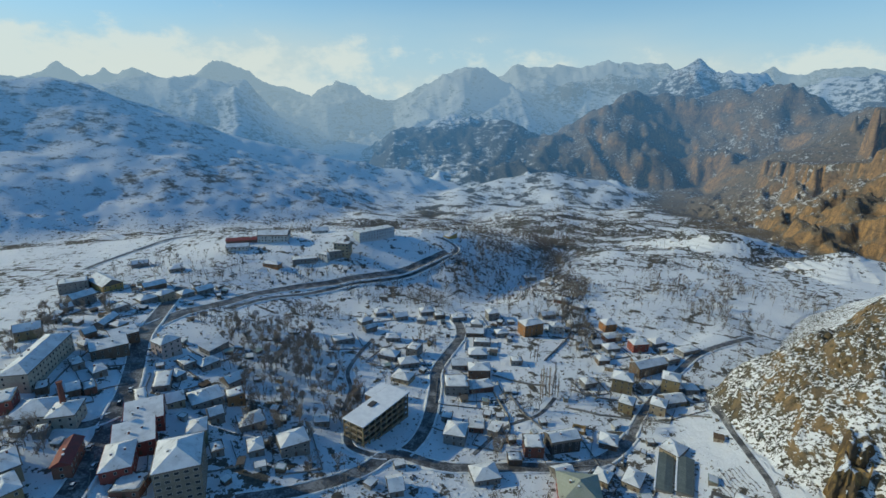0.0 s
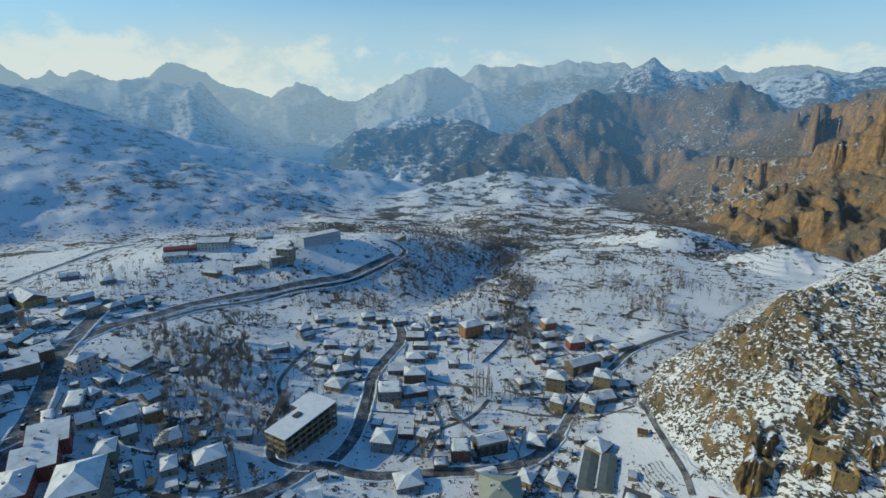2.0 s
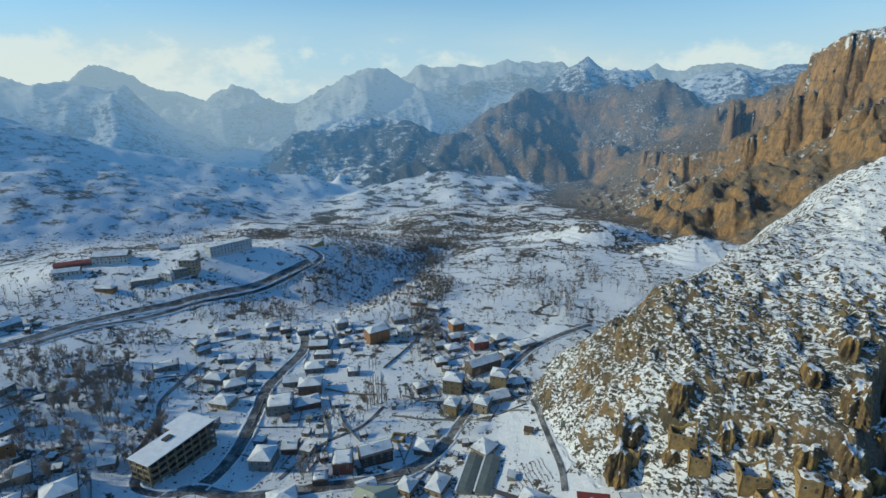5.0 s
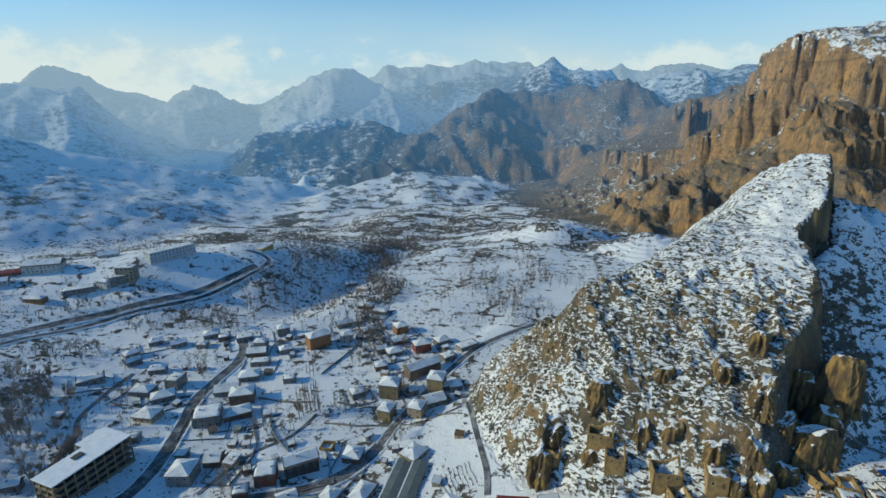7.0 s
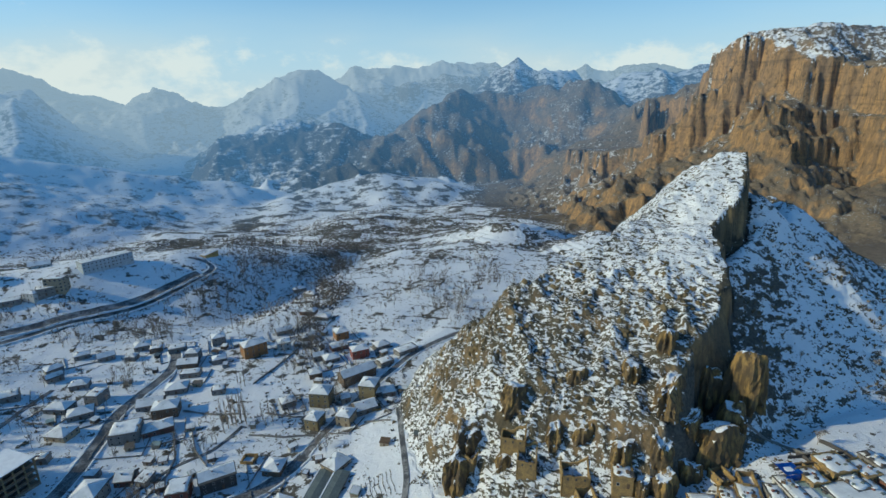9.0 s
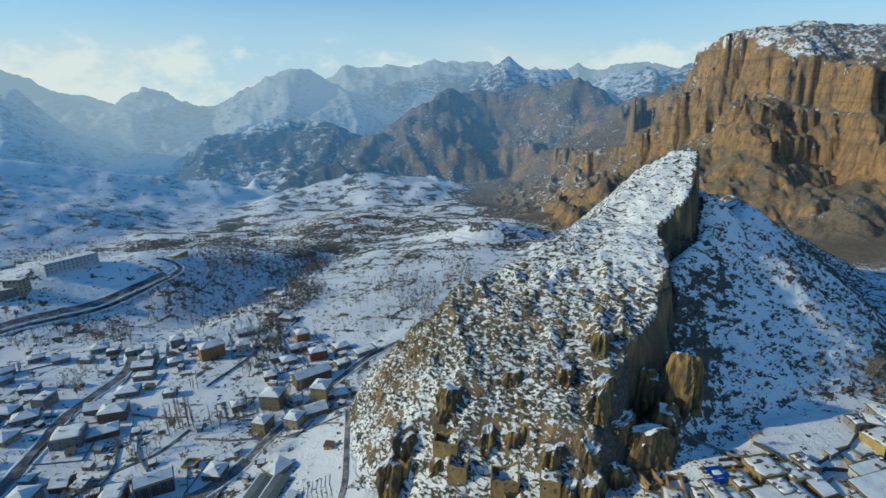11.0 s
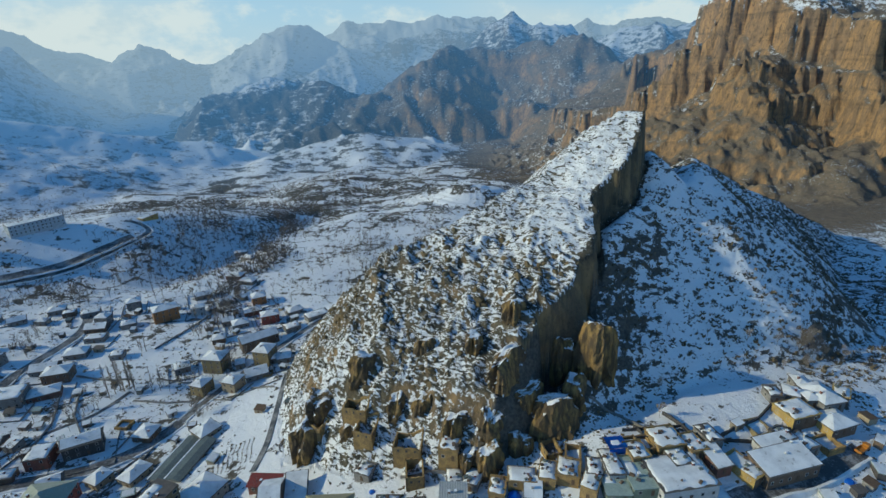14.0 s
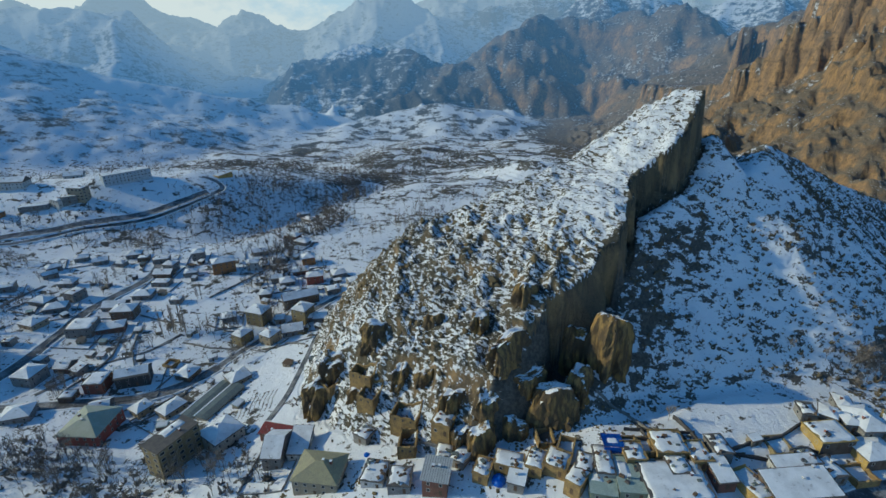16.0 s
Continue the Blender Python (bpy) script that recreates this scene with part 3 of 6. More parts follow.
    if cover:
        d, _ = along(x, y, HILL_EDGE)
        on = ramp(h - z, -3, 2)
        u = 0.72 * x + 0.69 * y
        face = np.where(d < 2, 0.46 + 0.16 * ramp(u, 262, 345) + 0.05 * ramp(-u, -262, -240) + 0.09 * waves(x, y, 22, 79), 0.61 - 0.12 * ramp(waves(x, y, 30, 77), 0.1, 0.7) - 0.05 * ramp(-y, -150, -120))
        face = np.where((d > -1) & (d < np.where(u > 300, 4.5, 12)), np.where(u > 300, 0.12, 0.45), face)
        plots = ramp(-edge, -2.6, -0.7) * ramp(waves(x, y, 45, 86), -0.5, 0.1) * np.clip(np.maximum(fields, ramp(y, 125, 170) * ramp(-y, -640, -520) * ramp(-x, -235, -200)), 0, 1) * (1 - on) * (1 - bare) * ramp(valley - flank, -3, 6)
        return both(h, z, 3.0), snow * (1 - on) + face * on, np.maximum(bare, on * (d < 4)), plots, on * (d < 4)
    return both(h, z, 3.0)

# ---- the ground, one sheet to the horizon ----
def spread(low, high, first, grow):
    out = [low]
    while out[-1] < high:
        out.append(out[-1] + first)
        first *= grow
    return out


def sheet(name, radii, turns, material):
    """A ring of land between the first and the last of those radii."""
    r, a = np.meshgrid(np.array(radii), np.radians(np.array(turns)), indexing="ij")
    x, y = 100 + r * np.sin(a), -60 + r * np.cos(a)
    z, snow, bare, plots, crags = land(x, y, True)
    # share of painted haze: grows with distance, stronger on the sun's side
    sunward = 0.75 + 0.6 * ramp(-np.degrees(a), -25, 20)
    haze_share = 1 - np.exp(-(np.maximum(r - 1100, 0) / 1350) ** 1.25 * sunward)
    n, m = x.shape
    mesh = bpy.data.meshes.new(name)
    mesh.vertices.add(n * m)
    mesh.vertices.foreach_set("co", np.stack([x, y, z], -1).astype(np.float32).ravel())
    i, j = np.meshgrid(np.arange(n - 1), np.arange(m), indexing="ij")
    k = (j + 1) % m
    quads = np.stack([i * m + j, i * m + k, (i + 1) * m + k, (i + 1) * m + j], -1)[..., ::-1].reshape(-1, 4)
    mesh.loops.add(quads.size)
    mesh.polygons.add(len(quads))
    mesh.loops.foreach_set("vertex_index", quads.ravel().astype(np.int32))
    mesh.polygons.foreach_set("loop_start", np.arange(0, quads.size, 4, dtype=np.int32))
    mesh.polygons.foreach_set("use_smooth", np.ones(len(quads), bool))
    for key, values in (("snow", snow), ("bare", bare), ("plots", plots), ("haze_share", haze_share), ("crags", crags)):
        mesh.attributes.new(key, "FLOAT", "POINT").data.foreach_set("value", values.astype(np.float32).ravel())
    mesh.update(calc_edges=True)
    mesh.validate()
    mesh.materials.append(material)
    return new(name, mesh)


radii = [4, 40, 80, 110] + spread(130, 560, 1.25, 1.0) + spread(562, 760, 1.5, 1.0125)[1:] + spread(763, 1150, 3.2, 1.0) + spread(1155, 4900, 6.0, 1.0125)
turns = list(np.arange(-60, 72, 0.16)) + list(np.arange(72, 300, 8.0))
cut = next(i for i, r in enumerate(radii) if r > 1110)
ground = tagged(sheet("ground", radii[:cut + 1], turns, MAT_GROUND), "snow-covered valley with rock hill, cliffs and slopes", "ground", kind="structure")
backdrop = tagged(sheet("backdrop", radii[cut:], turns, MAT_HAZY_DISTANCE), "snowy mountain ranges on the horizon, with blue haze painted on", "mountains", kind="structure")

# ---- builders ----
NEAR_X, NEAR_Y, STEP = -420.0, 60.0, 1.5
near_land = land(*np.meshgrid(NEAR_X + STEP * np.arange(720), NEAR_Y + STEP * np.arange(480), indexing="ij"))
taken = np.zeros((1100, 720), bool)


def ground_at(x, y):
    """The ground's height, from the near grid where that reaches."""
    u, v = (x - NEAR_X) / STEP, (y - NEAR_Y) / STEP
    i, j = int(u), int(v)
    if not (0 <= i < 719 and 0 <= j < 479):
        return float(land(np.array([float(x)]), np.array([float(y)]))[0])
    u, v = u - i, v - j
    g = near_land
    return float((g[i, j] * (1 - u) + g[i + 1, j] * u) * (1 - v) + (g[i, j + 1] * (1 - u) + g[i + 1, j + 1] * u) * v)


def claim(x, y, r):
    """Marks a round place as built on."""
    i, j, k = int(x - NEAR_X), int(y - NEAR_Y), int(r) + 1
    for a in range(max(i - k, 0), min(i + k + 1, 1100)):
        for b in range(max(j - k, 0), min(j + k + 1, 720)):
            if (a + NEAR_X + 0.5 - x) ** 2 + (b + NEAR_Y + 0.5 - y) ** 2 < r * r:
                taken[a, b] = True


def claim_box(m, a, b):
    for i in range(int(2 * a) + 2):
        for j in range(int(2 * b) + 2):
            p = m @ Vector((-a + i, -b + j, 0))
            u, v = int(p.x - NEAR_X), int(p.y - NEAR_Y)
            if 0 <= u < 1100 and 0 <= v < 720:
                taken[u, v] = True


def part(name, bm, material, parent=None, label="", at=None):
    """Links a bmesh as one mesh object, under a thing or a part."""
    mesh = bpy.data.meshes.new(name)
    bm.normal_update()
    bm.to_mesh(mesh)
    bm.free()
    return linked(name, mesh, material, parent, label, at)


def linked(name, mesh, material=None, parent=None, label="", at=None):
    for m in (material if isinstance(material, (list, tuple)) else [material]):
        if m is not None and len(mesh.materials) < (len(material) if isinstance(material, (list, tuple)) else 1):
            mesh.materials.append(m)
    ob = new(name, mesh)
    if parent is not None:
        ob.parent = parent
    if at is not None:
        ob.matrix_basis = at
    if label:
        ob["label"] = label
    return ob


def solid(points, faces, bm=None):
    bm = bm or bmesh.new()
    vs = [bm.verts.new(p) for p in points]
    for f in faces:
        bm.faces.new([vs[i] for i in f])
    return bm


BOX_FACES = ((3, 2, 1, 0), (4, 5, 6, 7), (0, 1, 5, 4), (1, 2, 6, 5), (2, 3, 7, 6), (3, 0, 4, 7))


def box(x0, y0, z0, x1, y1, z1, bm=None, taper=0.0):
    t = taper
    return solid([(x0, y0, z0), (x1, y0, z0), (x1, y1, z0), (x0, y1, z0), (x0 + t, y0 + t, z1), (x1 - t, y0 + t, z1), (x1 - t, y1 - t, z1), (x0 + t, y1 - t, z1)], BOX_FACES, bm)


def hip(a, b, z, rise, thick, inset=0.0, ridge=None):
    """A hipped roof body over a rectangle of half sides a and b; ridge: half its length (all of a: a gable)."""
    r = max(a - b, 0.3) if ridge is None else ridge
    a, b = a - inset, b - inset
    r = min(r, a)
    low = [(-a, -b, z), (a, -b, z), (a, b, z), (-a, b, z)]
    mid = [(p[0], p[1], z + thick) for p in low]
    return solid(low + mid + [(-r, 0, z + thick + rise), (r, 0, z + thick + rise)],
                 ((3, 2, 1, 0), (0, 1, 5, 4), (1, 2, 6, 5), (2, 3, 7, 6), (3, 0, 4, 7), (4, 5, 9, 8), (5, 6, 9), (6, 7, 8, 9), (7, 4, 8)))


def snow_slab(a, b, z, deep=0.25):
    """Uneven snow on a flat roof, with a ragged edge."""
    nx, ny = max(3, int(a / 0.7)), max(3, int(b / 0.7))
    bm = bmesh.new()
    rows = []
    for i in range(nx + 1):
        row = []
        for j in range(ny + 1):
            rim = i in (0, nx) or j in (0, ny)
            px, py = -a + 2 * a * i / nx, -b + 2 * b * j / ny
            if rim:
                k = 1 - abs(dice.gauss(0, 0.5)) / max(a, b)
                px, py = px * k, py * k
            row.append(bm.verts.new((px, py, z + (0.01 if rim else deep * dice.uniform(0.4, 1.2)))))
        rows.append(row)
    for i in range(nx):
        for j in range(ny):
            bm.faces.new((rows[i][j], rows[i + 1][j], rows[i + 1][j + 1], rows[i][j + 1])).smooth = True
    ring = [rows[i][0] for i in range(nx + 1)] + [rows[nx][j] for j in range(1, ny + 1)] + [rows[i][ny] for i in range(nx - 1, -1, -1)] + [rows[0][j] for j in range(ny - 1, 0, -1)]
    low = [bm.verts.new((v.co.x, v.co.y, z - 0.02)) for v in ring]
    for i in range(len(ring)):
        j = (i + 1) % len(ring)
        bm.faces.new((low[i], low[j], ring[j], ring[i]))
    return bm


def window_mesh(w, h):
    """A framed window in one piece, its glass set back in the frame."""
    f, o = 0.13, -0.10
    outer = [(-w / 2, o, 0), (w / 2, o, 0), (w / 2, o, h), (-w / 2, o, h)]
    inner = [(-w / 2 + f, o, f), (w / 2 - f, o, f), (w / 2 - f, o, h - f), (-w / 2 + f, o, h - f)]
    back = [(p[0], -0.02, p[2]) for p in inner]
    wall = [(p[0], 0.03, p[2]) for p in outer]
    faces = [(8, 9, 10, 11)]
    for i in range(4):
        j = (i + 1) % 4
        faces += [(i, j, 4 + j, 4 + i), (4 + i, 4 + j, 8 + j, 8 + i), (12 + i, 12 + j, j, i)]
    bm = solid(outer + inner + back + wall, faces)
    bm.faces.ensure_lookup_table()
    bm.faces[0].material_index = 1
    mesh = bpy.data.meshes.new("window")
    bm.to_mesh(mesh)
    bm.free()
    mesh.materials.append(MAT_FRAME)
    mesh.materials.append(MAT_GLASS)
    return mesh


WINDOW, WIDE_WINDOW = window_mesh(1.1, 1.35), window_mesh(1.9, 1.4)
DOOR = bpy.data.meshes.new("door")
_bm = box(-0.5, -0.07, 0, 0.5, 0.03, 2.05)
box(-0.36, -0.10, 1.1, 0.36, -0.06, 1.9, _bm)
box(-0.36, -0.10, 0.15, 0.36, -0.06, 0.95, _bm)
_bm.to_mesh(DOOR)
_bm.free()
DOOR.materials.append(MAT_WOOD)

LOOKS = {
    "cream": "long cream-plastered", "grey": "small grey-plastered", "white": "white-plastered", "beige": "beige-plastered", "brown": "brown-walled", "redbrown": "red-brown",
    "red": "dark red plastered", "pink": "pale pink plastered", "yellow": "brown and yellow-painted", "olive": "olive-plastered", "orange": "orange-painted", "green": "grey-green",
    "ochre": "old ochre stone", "bluewhite": "pale blue institutional", "concrete": "unfinished raw concrete", "dark": "dark-walled", "brick": "red brick", "redroof": "red-roofed",
    "greenroof": "red-walled green-roofed", "khaki": "beige khaki-roofed", "whitemetal": "brown-walled metal-roofed", "apartment": "olive apartment block"}
ROOFS = {"hip": "hipped", "gable": "gabled", "flat": "flat", "shed": "sloping"}
BARE = {"redroof": MAT_RED_ROOF, "greenroof": MAT_GREEN_ROOF, "khaki": MAT_KHAKI_ROOF, "whitemetal": MAT_CANVAS, "red": MAT_RED_ROOF}
dice = random.Random(7)
GARDENS = []


def base_free(x, y):
    return x < 150 and y < 400


def house(x, y, turn, length, depth, storeys, roof, look):
    """A town house: walls, roof with its snow, chimneys, windows and door."""
    length = max(length, 5.0)
    a, b = length / 2, depth / 2
    m = pose(x, y, 0, 0, 0, turn)
    corners = [m @ Vector((sx * a, sy * b, 0)) for sx in (-1, 1) for sy in (-1, 1)]
    levels = [ground_at(c.x, c.y) for c in corners]
    base = ground_at(x, y)
    low = min(levels) - 0.6
    eave = storeys * 2.8 + 0.3
    root = new("apartment_building" if storeys >= 4 else "house")
    root.matrix_basis = Matrix.Translation((0, 0, base)) @ m
    claim_box(m, a + 1.0, b + 1.0)
    if dice.random() < 0.4 and base_free(x, y):
        GARDENS.append((x + 3 * math.sin(radians(turn)), y - 3 * math.cos(radians(turn)), turn + dice.uniform(-6, 6), a + dice.uniform(3, 6), b + dice.uniform(4, 8)))
    wall = WALLS[look]
    bm = box(-a, -b, low - base, a, b, eave)
    if roof == "gable":
        rise = b * 0.55
        solid([(-a, -b, eave), (-a, b, eave), (-a, 0, eave + rise), (a, -b, eave), (a, b, eave), (a, 0, eave + rise)], ((0, 1, 2), (5, 4, 3), (0, 2, 5, 3), (1, 4, 5, 2)), bm)
    part("wall_body", bm, WALLS["brown"] if look == "yellow" and x > 150 else wall, root)
    # left wall yellow, the other walls brown
    if look == "yellow" and x > 150:
        part("yellow_wall", box(-a - 0.08, -b, low - base, -a + 0.02, b, eave), wall, root, "yellow side wall")
    bare = BARE.get(look, MAT_ROOF)
    over = 0.55
    edge = dice.uniform(0.12, 0.4)
    if roof == "hip":
        rise = min(a, b) * dice.uniform(0.42, 0.55)
        long = a >= b
        aa, bb = (a, b) if long else (b, a)
        spin = Matrix.Identity(4) if long else Matrix.Rotation(radians(90), 4, "Z")
        top = part("roof", hip(aa + over, bb + over, eave, rise, 0.16), bare, root, at=spin)
        if look not in ("greenroof", "khaki"):
            part("snow_cover", hip(aa + over, bb + over, eave + 0.2, rise * 0.97, 0.14, edge), MAT_ROOF_SNOW, top, "white snow cover")
        peak = eave + rise * 0.6
    elif roof == "gable":
        rise = (b + over) * 0.55
        top = part("roof", hip(a + over, b + over, eave - 0.05, rise, 0.16, 0, a + over), bare, root)
        if look != "redroof":
            part("snow_cover", hip(a + over, b + over, eave + 0.16, rise * 0.98, 0.14, edge, a + over), MAT_ROOF_SNOW, top, "white snow cover")
        peak = eave + rise * 0.6
    elif roof == "shed":
        z0, z1 = eave, eave + depth * 0.2
        p, q = a + over, b + over
        def slope(lift, thick, inset):
            pa, qa = p - inset, q - inset
            return solid([(-pa, -qa, z0 + lift), (pa, -qa, z0 + lift), (pa, qa, z1 + lift), (-pa, qa, z1 + lift), (-pa, -qa, z0 + lift + thick), (pa, -qa, z0 + lift + thick), (pa, qa, z1 + lift + thick), (-pa, qa, z1 + lift + thick)], BOX_FACES)
        solid_top = slope(0.0, 0.16, 0)
        part("upper_wall", solid([(-a, -b, eave), (a, -b, eave), (a, b, eave), (-a, b, eave), (-a, b, z1 - 0.1), (a, b, z1 - 0.1)], ((3, 2, 5, 4), (0, 3, 4), (1, 5, 2), (0, 4, 5, 1))), wall, root)
        top = part("roof", solid_top, bare, root)
        if look not in ("redroof", "whitemetal"):
            part("snow_cover", slope(0.19, 0.16, edge), MAT_ROOF_SNOW, top, "white snow cover")
        if look == "whitemetal":
            for i in range(int(2 * p / 0.8)):
                xx = -p + 0.4 + 0.8 * i
                part("seam", solid([(xx - 0.05, -q, z0 + 0.16), (xx + 0.05, -q, z0 + 0.16), (xx + 0.05, q, z1 + 0.16), (xx - 0.05, q, z1 + 0.16), (xx - 0.05, -q, z0 + 0.24), (xx + 0.05, -q, z0 + 0.24), (xx + 0.05, q, z1 + 0.24), (xx - 0.05, q, z1 + 0.24)], BOX_FACES), MAT_METAL, top)
        peak = eave + depth * 0.1
    else:
        top = part("roof", box(-a - 0.3, -b - 0.3, eave, a + 0.3, b + 0.3, eave + 0.25), wall if look in ("ochre", "yellow") else MAT_MINT if look == "green" else MAT_ROOF, root)
        inset = edge
        if look in ("green", "apartment"):
            part("snow_cover", snow_slab(a * 0.5, b * 0.55, eave + 0.25, 0.15), MAT_ROOF_SNOW, top, "patch of white snow", Matrix.Translation((-a * 0.42, b * 0.25, 0)))
        else:
            part("snow_cover", snow_slab(a + 0.3 - inset, b + 0.3 - inset, eave + 0.25), MAT_ROOF_SNOW, top, "uneven white snow cover")
        peak = eave + 0.2
        if y < 150 and x > 150:
            for i in range(dice.randint(3, 8)):
                cx, cy, s = dice.uniform(-0.85, 0.85) * a, dice.uniform(-0.85, 0.85) * b, dice.uniform(0.3, 0.9)
                heap = part("roof_clutter", box(-s, -s * 0.7, 0, s, s * 0.7, dice.uniform(0.4, 0.9), None, dice.uniform(0.02, 0.2)), dice.choice((MAT_WOOD, WALLS["dark"], MAT_METAL, WALLS["brown"])), root, "odds and ends under snow", pose(cx, cy, eave + 0.2, 0, 0, dice.uniform(0, 180)))
            if dice.random() < 0.5:
                part("parapet", box(-a - 0.28, b + 0.05, eave + 0.25, a + 0.28, b + 0.28, eave + 0.75), wall, root)
    for i in range(1 if storeys < 2 or length < 8 else 2):
        cx, cy = dice.uniform(-0.6, 0.6) * a, dice.uniform(-0.35, 0.35) * b
        tall = peak + dice.uniform(0.9, 1.5)
        chim = part("chimney", box(cx - 0.35, cy - 0.35, eave, cx + 0.35, cy + 0.35, tall), MAT_BRICK if dice.random() < 0.5 else MAT_FRAME, root)
        part("cap", box(cx - 0.45, cy - 0.45, tall, cx + 0.45, cy + 0.45, tall + 0.14), MAT_SNOW, chim)
    mesh = WIDE_WINDOW if storeys >= 4 else WINDOW
    for side, half, off, spin in (("front", a, b, 0), ("right", b, a, 90), ("rear", a, b, 180), ("left", b, a, 270)):
        if side == "rear":
            continue
        many = max(1, int((2 * half - 1.0) / 2.9))
        for s in range(max(1, int(storeys))):
            for i in range(many):
                u = (i - (many - 1) / 2) * (2 * half / many)
                turnm = Matrix.Rotation(radians(spin), 4, "Z")
                if side == "front" and s == 0 and i == many // 2:
                    linked("door", DOOR, None, root, at=turnm @ Matrix.Translation((u, -off, 0.05)))
                elif dice.random() < 0.9:
                    linked("window", mesh, None, root, at=turnm @ Matrix.Translation((u, -off, 0.95 + 2.8 * s)))
    kind = "building" if storeys >= 4 else "house"
    tail = "low" if storeys == 1.5 else {1: "one-storey", 2: "two-storey", 3: "three-storey", 4: "four-storey", 5: "five-storey"}[int(storeys)]
    tagged(root, f"{'yellow-painted' if look == 'yellow' and x < 150 else LOOKS[look]} {tail} {kind}, {ROOFS[roof]} snowy roof", kind, "town buildings")
    return root


def ruin(x, y, turn, length, depth, height):
    """A roofless stone house with broken walls."""
    m = pose(x, y, 0, 0, 0, turn)
    a, b, t = length / 2, depth / 2, 0.55
    base = ground_at(x, y)
    root = new("ruined_house")
    root.matrix_basis = Matrix.Translation((0, 0, base)) @ m
    claim_box(m, a, b)
    for ax, ay, bx, by in ((-a, -b, a, -b), (a, -b, a, b), (a, b, -a, b), (-a, b, -a, -b)):
        size = math.hypot(bx - ax, by - ay)
        n = max(3, int(size / 0.9))
        ux, uy = (bx - ax) / size, (by - ay) / size
        nx, ny = -uy, ux
        bm, wallh = bmesh.new(), height * dice.uniform(0.8, 1.0)
        foot, head = [], []
        for i in range(n + 1):
            px, py = ax + ux * size * i / n, ay + uy * size * i / n
            w = m @ Vector((px, py, 0))
            low = ground_at(w.x, w.y) - base - 0.8
            high = wallh + dice.uniform(-0.45, 0.25) * min(1.0, height / 3)
            for s in (0, 1):
                foot.append(bm.verts.new((px + nx * t * s, py + ny * t * s, low)))
                head.append(bm.verts.new((px + nx * t * s, py + ny * t * s, max(high, low + 1.2))))
        for i in range(n):
            k = 2 * i
            bm.faces.new((foot[k], foot[k + 2], head[k + 2], head[k]))
            bm.faces.new((foot[k + 3], foot[k + 1], head[k + 1], head[k + 3]))
            bm.faces.new((head[k], head[k + 2], head[k + 3], head[k + 1]))
        bm.faces.new((foot[0], head[0], head[1], foot[1]))
        bm.faces.new((foot[-2], foot[-1], head[-1], head[-2]))
        wall = part("wall", bm, WALLS["ochre"] if height > 1.5 else WALLS["olive"], root)
        # solid dark panels stand in for the shade inside window holes
        if height > 2 and size > 4:
            for i in range(int(size / 3)):
                u = (i + 0.7) * size / (int(size / 3) + 0.4)
                px, py = ax + ux * u - nx * 0.02, ay + uy * u - ny * 0.02
                part("dark_hole_panel", box(-0.35, -0.05, 0, 0.35, 0.05, 0.9), WALLS["dark"], root, at=Matrix.Translation((px, py, height * 0.5)) @ Matrix.Rotation(math.atan2(uy, ux), 4, "Z"))
    tagged(root, "roofless ochre stone house ruin with broken walls", "ruin", "ruined stone houses")
    return root


